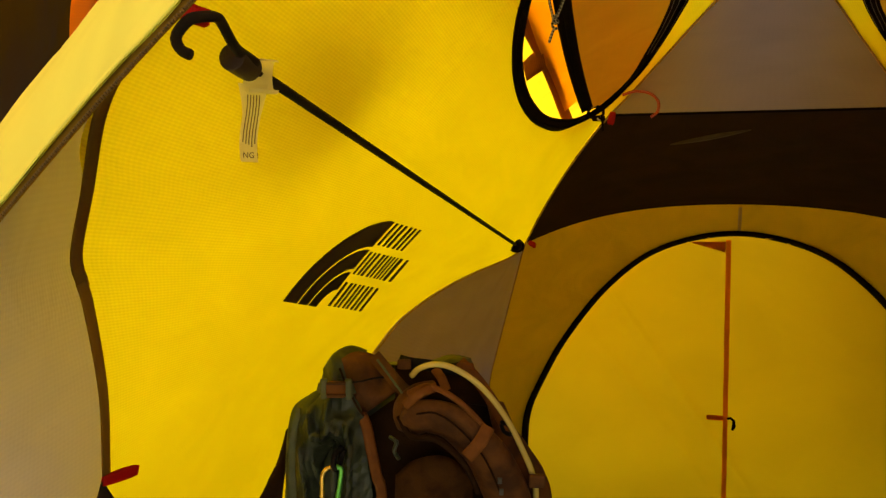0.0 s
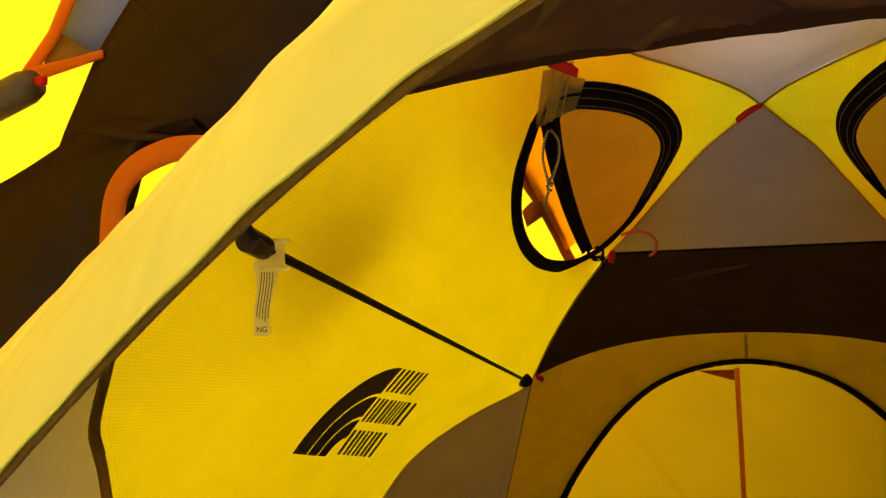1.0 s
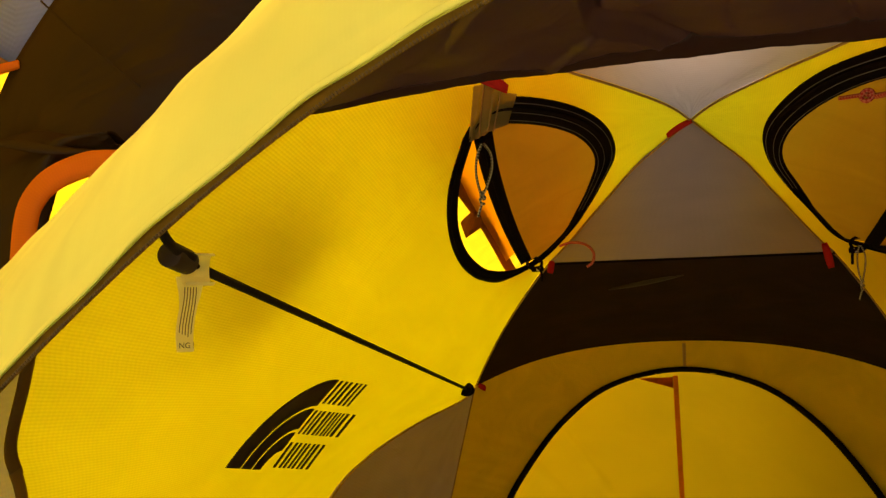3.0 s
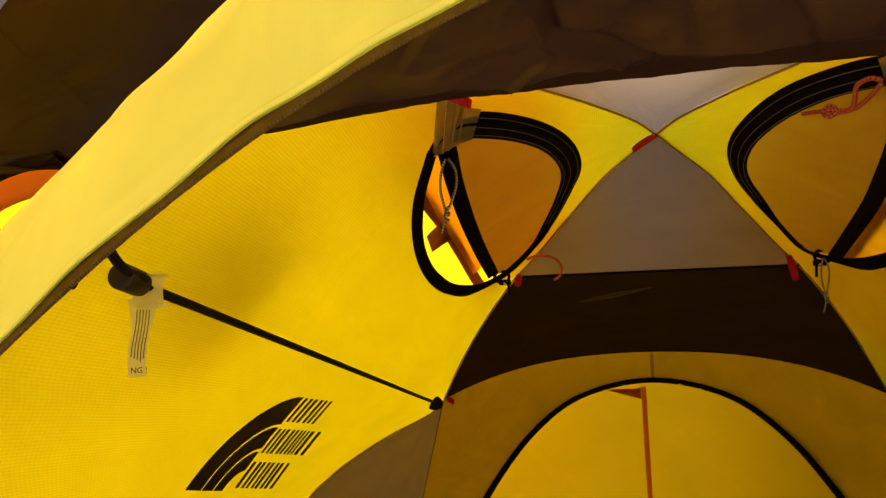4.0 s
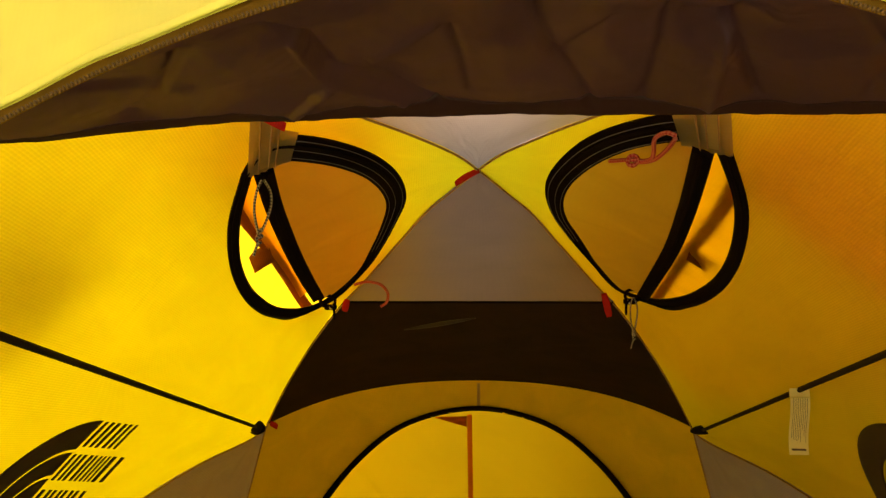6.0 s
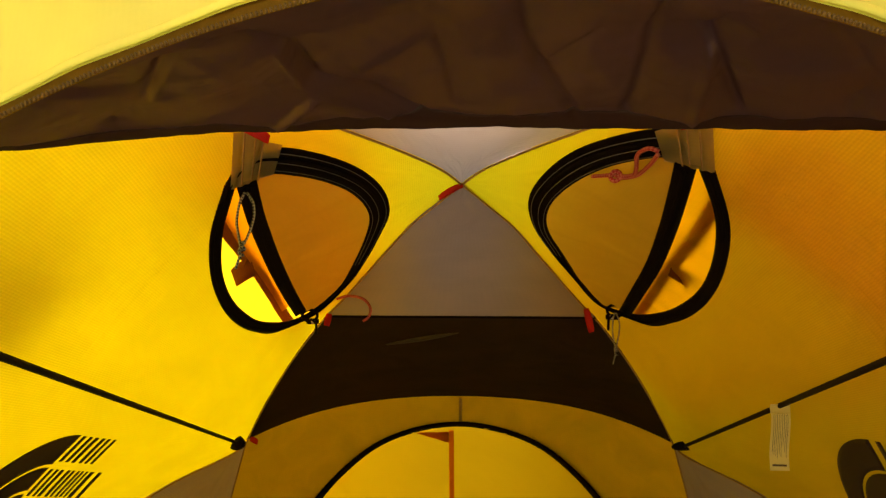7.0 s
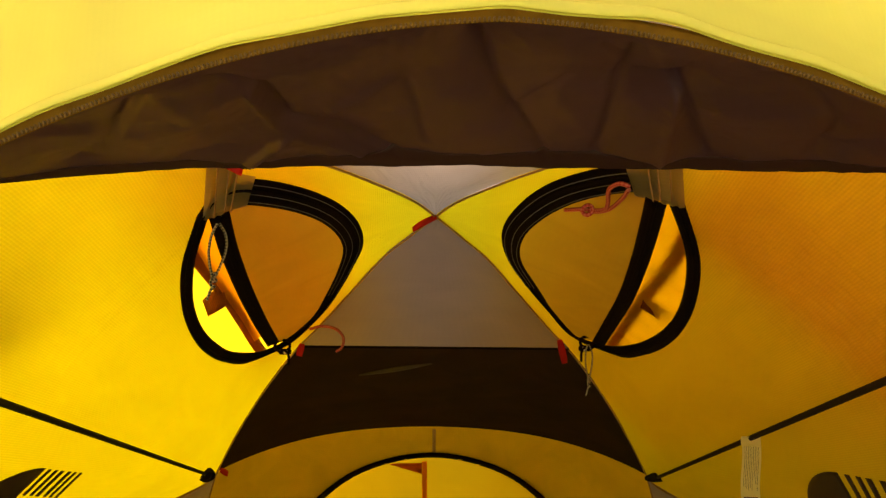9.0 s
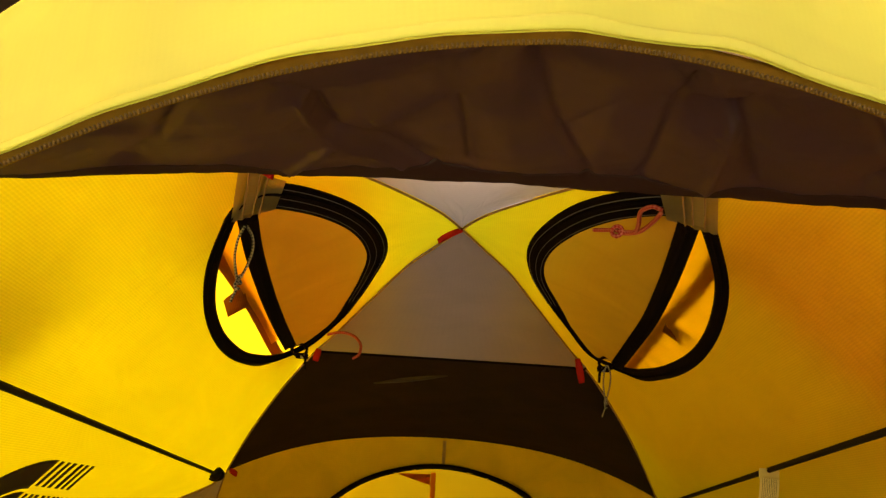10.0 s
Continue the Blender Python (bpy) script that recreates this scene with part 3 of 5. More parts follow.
def folds(x, v):
    """The flap's creases at (x, v), in metres."""
    total = 0.0
    for run, w, hgt in CREASES:
        best = 0.0
        for p, q in zip(run, run[1:]):
            if x < min(p[0], q[0]) - w * 3 or x > max(p[0], q[0]) + w * 3:
                continue
            ux, uv = q[0] - p[0], (q[1] - p[1]) * 0.1
            t = max(0.0, min(1.0, ((x - p[0]) * ux + (v - p[1]) * 0.1 * uv) / (ux * ux + uv * uv)))
            d = math.hypot(x - p[0] - t * ux, (v - p[1]) * 0.1 - t * uv)
            best = max(best, max(0.0, 1 - d / w) ** 1.2, 0.55 * max(0.0, 1 - d / (3 * w)))
        total += best * hgt
    return total


rows = []
for x in np.concatenate([np.linspace(-0.152, -0.082, 24), np.linspace(-0.08, 0.135, 250), np.linspace(0.137, 0.17, 14)]):
    x = float(x)
    a = door_arch(x) + arch_side(x) * 0.0012 + Vector((0, 0.0026, 0))
    b = flap_hem(1.75 * x - 0.004)
    row = []
    for v in np.linspace(0, 1, 100):
        p = a + (b - a) * v
        big = noise.noise((x * 16 + v, v * 2.2, 3)) * 0.012
        ridge = (0.5 - abs(noise.noise((x * 24 - v * 2.5, v * 2.6 + x * 9, 8)))) * 0.006 + (0.5 - abs(noise.noise((x * 90 - v * 6, v * 6, 2)))) * 0.0016
        edge = math.sin(math.pi * min(1.0, v / 0.94)) ** 1.0 * (1 - 0.55 * v) if v < 0.94 else 0.0
        soft = min(1.0, v / 0.1) * min(1.0, max(0.0, (0.97 - v) / 0.1))
        row.append(p + Vector((0, 0, (0.010 + 1.2 * big + ridge) * edge + 1.6 * folds(x, v) * soft)))
    rows.append(row)
door_flap = part("door_flap", grid(rows), FLAP, tent, "dark brown nylon door flap, creased and drawn inwards")
part("flap_hem", grid([[p + Vector((0, -0.0002, -0.0003)) for p in r[88:]] for r in rows], 0.0003), FLAPHEM_SHADED, door_flap, "doubled hem of the flap, shade in its darker brown")

# ---- vents ----
def tape_on_skin(path, width, lift=-0.004, closed=False, n=80):
    pts = smooth(path + path[:1] if closed else path, n)
    out, sides = [], []
    for i, (x, y) in enumerate(pts):
        x2, y2 = pts[min(i + 1, n)]
        x1, y1 = pts[max(i - 1, 0)]
        p = skin(x, y, lift)
        d = (skin(x2, y2) - skin(x1, y1)).normalized()
        out.append(p)
        sides.append(d.cross(skin_normal(skin(x, y))).normalized())
    w = np.interp(np.linspace(0, 1, n + 1), np.linspace(0, 1, len(width)), width) if not isinstance(width, float) else width
    return ribbon(out, sides, w, 0.002)


def vent_band(s, k0, k1, lift, n=140):
    """A closed tape round the vent between two shares of its width."""
    loop = [(*p, *q) for p, q in zip(vent_loop(s, k0), vent_loop(s, k1))]
    return grid([[skin(x1 + (x2 - x1) * k, y1 + (y2 - y1) * k, lift) for k in (0, 0.3, 0.7, 1)] for x1, y1, x2, y2 in smooth(loop + loop[:1], n)], 0.0018)


for s in (-1, 1):
    v = vent_loop(s, 0.45)
    e = mirrored(VENT_EDGE[s], s)
    upper = smooth(v[7:] + v[:1], 50)
    lower = smooth(e[::-1], 50)
    rows = []
    for i, ((x1, y1), (x2, y2)) in enumerate(zip(upper, lower)):
        row = []
        for k in np.linspace(0, 1, 30):
            x, y = x1 + (x2 - x1) * k, y1 + (y2 - y1) * k
            slack = math.sin(math.pi * k) ** 0.7
            row.append(skin(x, y, -0.002 - 0.002 * k - slack * (0.004 * noise.noise((x * 12, y * 9, 2 + s)) + 0.006 * abs(noise.noise((x * 26 + y * 7, y * 5, 6 + s))))))
        rows.append(row)
    flap = part("vent_flap", grid(rows), TAN, tent, "tan nylon vent flap hanging half open")
    part("vent_zipper_tape", vent_band(s, 0.0, 1.0, -0.004), BLACK, flap, "black zipper tape round the vent")
    part("tape_rib", vent_band(s, 0.30, 0.42, -0.0062), BLACK, flap, "raised zipper coil on the tape")
    part("flap_edge_tape", tape_on_skin(e, 0.019, -0.007, False, 50), BLACK, flap, "black tape on the flap's free edge")
    part("flap_edge_rib", tape_on_skin(e, 0.0035, -0.0095, False, 50), BLACK, flap)

# far door: zipper arch, orange strip
line = smooth([(-x, z) for x, z in DOOR] + DOOR[-2::-1], 120)
pts = [far_end(x, z) + Vector((0, -0.010, 0)) for x, z in line]
dirs = []
for i in range(len(pts)):
    d = pts[min(i + 1, len(pts) - 1)] - pts[max(i - 1, 0)]
    dirs.append(Vector((-d.z, -0.1, d.x)).normalized())
part("rear_door_zipper", ribbon(pts, dirs, 0.031, 0.004), BLACK, tent, "black zipper arch of the closed rear door")
pts = [far_end(-0.02 + 0.012 * (0.7 - z), z) + Vector((0, -0.003, 0)) for z in np.linspace(0.705, -0.14, 30)]
part("zipper_guard", ribbon(pts, [Vector((1, 0, 0))] * 30, 0.013, 0.0), ORANGE, tent, "orange strip down the rear door")

part("zipper_guard_wing", grid([[far_end(-0.027, 0.672) + Vector((0, -0.003, 0)), far_end(-0.027, 0.700) + Vector((0, -0.003, 0))], [far_end(-0.11, 0.696) + Vector((0, -0.003, 0)), far_end(-0.11, 0.698) + Vector((0, -0.003, 0))]], 0.001), ORANGE, rear_door, "orange gusset at the top of the strip")
p = far_end(-0.012, 0.198)
part("strap_tab", block((0.045, 0.002, 0.014), 0.0008, Matrix.Translation(p + Vector((-0.03, -0.005, 0.0)))), ORANGE, rear_door, "short orange tab beside the strip")
part("zipper_pull", tube([p + Vector(q) for q in ((0.004, -0.006, 0.0), (0.012, -0.010, 0.003), (0.020, -0.010, -0.004), (0.021, -0.010, -0.020), (0.017, -0.010, -0.030))], 0.0040, 8, taper=[0.8, 0.9, 1, 1.3, 0.9]), BLACK, rear_door, "small black zipper pull")
rib = [far_end(0.004, z) + Vector((0, -0.008, 0)) for z in np.linspace(0.728, 0.79, 8)]
part("rib_tape", ribbon(rib, [Vector((1, 0, 0))] * 8, 0.0085, 0.0), PATCH_LIGHT, tent, "narrow tan tape above the rear door")


# ---- seams, strips, tabs ----
def along_skin(path, width, material, name, label, lift=-0.003, n=70, parent=tent):
    return part(name, tape_on_skin(path, width, lift, False, n), material, parent, label)


def tab(name, at, direction, length, width, parent=tent, bend=0.2, side=None):
    """A small folded red loop of webbing that sticks out from a seam."""
    d = Vector(direction).normalized()
    side = Vector(side) if side else d.cross(Vector((0.2, 1, 0.1))).normalized()
    pts, sides = [], []
    for k in np.linspace(0, 1, 8):
        pts.append(Vector(at) + d * length * k + Vector((0, 0, -bend * length * k * k)))
        sides.append(side)
    return part(name, ribbon(pts, sides, np.array([0.75, 0.9, 1, 1.05, 1.08, 1.05, 1.0, 0.8]) * width, 0.0022), RED, parent, "red webbing tab")


for s in (-1, 1):
    along_skin(mirrored(POLE_FAR[:8], s), 0.0014, SEAM, "pole_seam", "thin brown seam along a pole", -0.0015)
    along_skin(mirrored(POLE_FAR[7:], s), 0.0016, SEAM, "pole_seam", "thin brown seam along a pole", -0.0015)
    along_skin(mirrored(POLE_NEAR, s), 0.0014, SEAM, "pole_seam", "thin brown seam along a pole", -0.0015)
    along_skin(mirrored([(0.478, 2.15)] + ARC_LOW[:4], s), 0.0018, SEAM, "panel_seam", "fine seam between yellow and grey")
    up = [(0.37, 0.640), (0.40, 0.642), (0.425, 0.650), (0.461, 0.679), (0.492, 0.703), (0.508, 0.728)]
    along_skin(mirrored(up, s), 0.0090, DARKWEB, "pole_sleeve", "dark pole sleeve along the door corner", -0.006)
    low = [(0.505, 0.722), (0.52, 0.747), (0.568, 0.818), (0.612, 0.872)]
    along_skin(mirrored(low, s), 0.0085, STRIP, "corner_strap", "worn brown strap down the door corner", -0.006)
    seam = [far_end(t_s * end_half(z), z) for z, t_s in ((z, s) for z in np.linspace(0.70, 0.0, 30))]
    part("corner_seam", tube([p + Vector((0, -0.002, 0)) for p in seam], 0.0022, 6), SEAM, tent, "brown piping down the rear corner")
    foot = on_arc(arc_of(s * 0.614), 0.866, -0.008)
    tab("corner_tab", foot, (-s * 0.1, 0.9, 0.0), 0.046, 0.0125, bend=0.05, side=(0.25, 0, 0.97))
    gus = [[foot + Vector((0, 0, 0.0)), foot + Vector((0, 0.001, 0))], [foot + Vector((s * 0.010, -0.008, -0.05)), foot + Vector((s * 0.008, 0.042, -0.05))], [foot + Vector((s * 0.03, -0.02, -0.12)), foot + Vector((s * 0.03, 0.08, -0.12))]]
    part("corner_gusset", grid(gus, 0.002), DARK, tent, "dark gusset below the corner tab")
    tab("seam_tab", skin(s * (0.213 if s > 0 else 0.226), 1.64 if s > 0 else 1.665, -0.004), (s * 0.25, -0.05, -1), 0.034 if s > 0 else 0.018, 0.011)
    if s < 0:
        tab("knot_tab", skin(-0.468, 2.12, -0.006) + Vector((0.002, 0, -0.004)), (0.75, -0.1, -0.2), 0.018, 0.012)
    tab("vent_tab", skin(s * 0.178, 0.856 if s < 0 else 0.840, -0.006), (-s * 0.8, 0.30, -0.16), 0.024 if s < 0 else 0.012, 0.0085)
tab("apex_tab", skin(0.001, 1.168, -0.003), (-0.75, 0.1, -0.24), 0.029, 0.0065)

# paler strip along a crease; its highlight is put into the colour
fold = smooth([(-0.137, 1.787, 0.911), (-0.07, 1.765, 0.921), (-0.003, 1.737, 0.931)], 20)
part("crease_highlight", ribbon([Vector(p) + Vector((0, 0, -0.003)) for p in fold], [Vector((0, 0.6, -0.5)).normalized()] * 21, 0.011 * np.sin(np.pi * np.linspace(0.03, 0.97, 21)) + 0.0005, 0.001), CAP, tent, "pinched crease in the dark band, highlight in its paler brown")

# roof seam between grey and dark
sx, sy = (float(q) for q in pf[seam_i])
seam_row = [skin(-sx, sy) + (skin(sx, sy) - skin(-sx, sy)) * k for k in np.linspace(0, 1, 20)]
part("roof_seam", tube([p + Vector((0, 0, -0.001)) for p in seam_row], 0.0024, 8), BLACK, tent, "dark seam across the roof")


# ---- vents: patches, cords, sliders ----
def hanging_loop(name, top, drop, spread, r, material, label, lean=(0, 0, 0)):
    """A doubled cord that hangs from a zipper slider, knotted near its end."""
    top = Vector(top)
    lean = Vector(lean)
    pts = [top + Vector((spread * q[0], 0.002 * q[2], -drop * q[1])) + lean * q[1] for q in ((-0.1, 0, 0), (-0.5, 0.15, 1), (-0.6, 0.4, 1), (-0.2, 0.68, 0), (0.05, 0.78, -1), (0.0, 0.70, 1), (0.3, 0.6, 1), (0.75, 0.36, 0), (0.7, 0.16, -1), (0.1, 0, 0))]
    cord = part(name, tube(smooth([tuple(p) for p in pts], 70), r, 7), material, tent, label)
    k = top + Vector((0, 0, -drop * 0.74)) + lean * 0.74
    knot = [k + Vector((math.cos(a) * r * 1.7, math.sin(a * 0.5) * r * 1.5, -r * 2.4 * a / 12 * 3 + math.sin(a) * r * 1.7 + r * 3)) for a in np.linspace(0, 12, 40)]
    part("knot", tube(knot, r * 1.05, 7), material, cord)
    tail = [k + Vector((0, 0, -r * 4)), k + Vector((-r * 2, 0, -drop * 0.16)), k + Vector((-r * 4, 0, -drop * 0.28))]
    part("tail", tube(smooth([tuple(p) for p in tail], 12), r, 7), material, cord)
    return cord


def quad_on_skin(corners, s, lift, n=14, m=8, wave=0.0):
    """A piece of cloth on the wall between four corners."""
    p, q, r, t = ((x, y - (0.022 if s > 0 else 0.0)) for x, y in vent_path(corners, s))
    rows = []
    for u in np.linspace(0, 1, n):
        x0, y0, x1, y1 = p[0] + (t[0] - p[0]) * u, p[1] + (t[1] - p[1]) * u, q[0] + (r[0] - q[0]) * u, q[1] + (r[1] - q[1]) * u
        rows.append([skin(x0 + (x1 - x0) * k, y0 + (y1 - y0) * k, lift - wave * math.sin(math.pi * 3 * k) ** 2) for k in np.linspace(0, 1, m)])
    return grid(rows)


for s in (-1, 1):
    # translucent grey reinforcement above the vent
    patch = part("vent_patch", quad_on_skin([(0.184, 0.850), (0.160, 0.868), (0.196, 0.957), (0.2125, 0.945)], s, -0.0075, wave=0.0012, m=16), PATCH, tent, "smoky grey reinforcement at the top of the vent")
    part("patch_strip", quad_on_skin([(0.176, 0.850), (0.168, 0.858), (0.194, 0.945), (0.202, 0.940)], s, -0.0098, m=5), PATCH_LIGHT, patch, "paler strip down the reinforcement")
    part("patch_wing", quad_on_skin([(0.172, 0.885), (0.158, 0.915), (0.177, 0.966), (0.195, 0.954)], s, -0.0078, m=8), PATCH, patch, "smoky wing over the tape's end")
    for p, q in (((0.176, 0.850), (0.202, 0.940)), ((0.168, 0.858), (0.194, 0.945)), ((0.163, 0.868), (0.190, 0.953))):
        (xa, ya), (xb, yb) = ((x, y - (0.022 if s > 0 else 0.0)) for x, y in vent_path([p, q], s))
        part("patch_fold", tube([skin(xa + (xb - xa) * k, ya + (yb - ya) * k, -0.0105) for k in np.linspace(0, 1, 12)], 0.0008, 6), SEAM, patch, "stitched fold")
    # rows of stitching on the wide tape
    for k in (0.18, 0.55, 0.86):
        st = smooth(vent_loop(s, k)[9:], 50)
        part("stitching", tube([skin(x, y, -0.0064) for x, y in st], 0.00045, 5), STITCH, patch, "grey stitching on the black tape")
    # slider at the lower corner
    low = skin(-0.246, 1.562, -0.012) if s < 0 else skin(0.242, 1.512, -0.012)
    ring = [low + Vector((0.012 * math.cos(a), 0.0, 0.009 * math.sin(a))) for a in np.linspace(0, 2 * math.pi, 24)]
    slider = part("zipper_slider", tube(ring, 0.0024, 7), BLACK, tent, "black zipper slider with a cord loop")
    part("slider_body", block((0.020, 0.010, 0.009), 0.003, Matrix.Translation(low + Vector((s * -0.004, 0.004, -0.009)))), BLACK, slider)
    part("slider_lug", block((0.006, 0.004, 0.006), 0.001, Matrix.Translation(low + Vector((s * -0.006, -0.002, -0.010)))), STEEL, slider, "worn metal lug")
    tail = [low + Vector((s * 0.002, 0, -0.006)), low + Vector((-s * 0.010, -0.004, -0.012)), low + Vector((-s * 0.012, -0.004, -0.030))]
    part("slider_cord", tube(smooth([tuple(p) for p in tail], 14), 0.0022, 6), BLACK, slider)
hanging_loop("pull_cord", skin(-0.2035, 0.968, -0.014), 0.068, 0.0115, 0.0013, CORD_Y, "black and cream braided pull cord, knotted", (-0.002, 0.0, 0))
hanging_loop("pull_cord", skin(0.243, 1.505, -0.016), 0.076, 0.007, 0.0013, CORD_Y, "black and cream braided pull cord, knotted")
# red cords
pts = [skin(x, y, -0.010) for x, y in ((x + 0.002, y - 0.016) for x, y in ((0.167, 0.932), (0.159, 0.934), (0.154, 0.956), (0.159, 0.985), (0.160, 1.004), (0.153, 1.018), (0.146, 1.022), (0.153, 1.022), (0.163, 1.000), (0.167, 0.965), (0.1675, 0.938)))]
rc = part("red_pull_cord", tube(smooth([tuple(p) for p in pts], 60), 0.0021, 8), CORD_R, tent, "red speckled pull cord on the vent tape")
tl = [skin(x, y, -0.010) for x, y in ((0.149, 1.006), (0.142, 1.016), (0.131, 1.032))]
part("tail", tube(smooth([tuple(p) for p in tl], 14), 0.0021, 8), CORD_R, rc)
p = skin(0.149, 1.006, -0.011)
part("knot", tube([p + Vector((math.cos(a) * 0.0045, 0.003 * math.sin(a * 0.7), math.sin(a) * 0.0045)) for a in np.linspace(0, 13, 40)], 0.0020, 8), CORD_R, rc)
o = skin(-0.206, 1.585, -0.010) + Vector((0, 0, 0.006))
pts = [o, o + Vector((0.020, 0, 0.005)), o + Vector((0.042, 0, 0.001)), o + Vector((0.055, -0.002, -0.012)), o + Vector((0.054, -0.002, -0.028)), o + Vector((0.044, -0.002, -0.036))]
part("red_pull_cord", tube(smooth([tuple(p) for p in pts], 40), 0.0023, 7), CORD_R, tent, "orange-red cord loop hanging below the vent")

# ---- cords along the walls ----
for s in (-1, 1):
    near, far = Vector((s * 0.341, 0.708, 0.895 if s < 0 else 0.914)), Vector((s * 0.476, 2.055, 0.706))
    cord = thing("clothesline", "dark clothesline strung tight along the yellow tent wall", "clothesline", "clotheslines", far)
    d = (far - near).normalized()
    part("cord", tube([near + Vector((s * 0.0075, 0, 0.0035)) - d * 0.008] + [near + (far - near) * k for k in np.linspace(0.014, 1, 24)], 0.0036, 8), ROD, cord)
    kn = [far - d * 0.016, far - d * 0.010, far - d * 0.002, far + d * 0.008, far + d * 0.016, far + d * 0.03] if s < 0 else [far + Vector((0.026 - 0.052 * k, 0.0, 0.004 - 0.006 * k)) for k in (0, 0.15, 0.4, 0.7, 0.9, 1)]
    part("knot", tube(kn, 0.0135 if s < 0 else 0.0105, 12, taper=[0.4, 0.9, 1.0, 0.9, 0.6, 0.3]), ROD, cord)
    if s < 0:
        part("knot_turn", tube([far + d * 0.012 + Vector((0.013 * math.cos(a) * s, 0.006 * math.sin(2 * a), 0.011 * math.sin(a))) for a in np.linspace(0, 5.6, 26)], 0.0050, 8), ROD, cord)
    o = near + Vector((s * 0.0075, 0, 0.0035))
    tog = part("toggle", tube([o - d * 0.030, o - d * 0.0296, o - d * 0.029, o - d * 0.008, o - d * 0.004, o - d * 0.003], 0.0087, 28, taper=[0.90, 0.97, 1.0, 1.0, 0.97, 0.85]), TOGGLE, cord, "black rubber toggle with a flat end")
    tog.data.set_sharp_from_angle(angle=radians(35))
    up = near.z - 0.895
    hook = [near - d * 0.010 + Vector((0, 0, 0.005))] + [Vector((s * x, y, z + up)) for x, y, z in ((0.340, 0.680, 0.9045), (0.334, 0.660, 0.908), (0.331, 0.645, 0.9155), (0.329, 0.635, 0.917), (0.3335, 0.625, 0.915), (0.337, 0.620, 0.912), (0.344, 0.620, 0.904), (0.341, 0.620, 0.897), (0.335, 0.620, 0.894))]
    part("hook", tube(smooth([tuple(p) for p in hook], 40), 0.0032, 8), ROD, cord, "bent black cord end through a red tab")
    part("hook_tab", ribbon([Vector((s * x, y, z + up)) for x, y, z in ((0.3300, 0.632, 0.9160), (0.3345, 0.624, 0.9175), (0.3385, 0.617, 0.9200))], [Vector((0, 0.2, 1)).normalized()] * 3, 0.009, 0.006), RED, cord, "red webbing tab round the hook")


def care_label(top, width, length, facing, twist, lines, group_label, narrow=0.0, rise=0.0, words=""):
    """A printed fabric label that hangs from a cord; facing: degrees its face is turned about z."""
    ob = thing("care_label", group_label, "label", "care labels", top)
    m = pose(*top, 0, 0, facing)
    curl = lambda v: (0.0012 * math.sin(v * 6), 0.003 * math.sin(v * 3.2 + 0.6))
    rows = []
    for v in np.linspace(0, 1, 24):
        row = []
        for u in np.linspace(-0.5, 0.5, 5):
            cx, cy = curl(v)
            row.append(m @ Vector((u * width * (1 - narrow * min(1, v * 2.5)) + cx + twist * v, cy + 0.002 * u * v, 0.004 - v * length)))
        rows.append(row)
    sheet = part("sheet", grid(rows), LABEL, ob)
    rows = [[m @ Vector((u * width * 1.0 + rise * 0.45, -rise * 0.3 + 0.007 * math.cos(a) + 0.001, (0.006 + rise * 0.5) * math.sin(a) - 0.001 + rise)) for u in (-0.5, 0, 0.5)] for a in np.linspace(-2.2, 2.2, 14)]
    part("wrap", grid(rows), LABEL, ob)
    rng = random.Random(5)
    for i in range(lines):
        u = (-0.40 + 0.8 * (i + 0.5) / lines) * (1 - narrow)
        v0, v1 = 0.14, 0.62 + 0.20 * rng.random()
        pts = [m @ Vector((u * width + curl(v)[0] + twist * v, curl(v)[1] - 0.0008, 0.004 - v * length)) for v in np.linspace(v0, v1, 10)]
        side = (m.to_3x3() @ Vector((1, 0, 0)))
        part("print_bar", ribbon(pts, [side] * 10, width / lines * 0.13, 0.0002), PRINT, sheet)
    if not words:
        pts = [m @ Vector((u * width + curl(0.92)[0] + twist * 0.92, curl(0.92)[1] - 0.0008, 0.004 - 0.92 * length)) for u in np.linspace(-0.36, 0.36, 6) * (1 - narrow)]
        part("print_bar", ribbon(pts, [Vector((0, 0, 1))] * 6, length * 0.03, 0.0002), PRINT, sheet)
    if words:
        curve = bpy.data.curves.new("words", "FONT")
        curve.body, curve.size, curve.align_x = words, width * 0.26, "CENTER"
        flat = new("words", curve)
        text = bpy.data.meshes.new_from_object(flat.evaluated_get(bpy.context.evaluated_depsgraph_get()))
        bpy.data.objects.remove(flat)
        text.transform(m @ Matrix.Translation((twist * 0.9, curl(0.9)[1] - 0.0010, 0.004 - 0.95 * length)) @ Matrix.Rotation(radians(90), 4, "X"))
        bt = bmesh.new()
        bt.from_mesh(text)
        part("lettering", bt, PRINT, sheet)
    return ob


care_label((-0.3435, 0.7015, 0.8850), 0.0200, 0.050, 52, -0.004, 5, "pale printed care label curling from the wall cord", 0.38, 0.010, "NG !")
care_label((0.400, 1.300, 0.819), 0.023, 0.080, -12, -0.004, 9, "long pale printed care label on the wall cord")


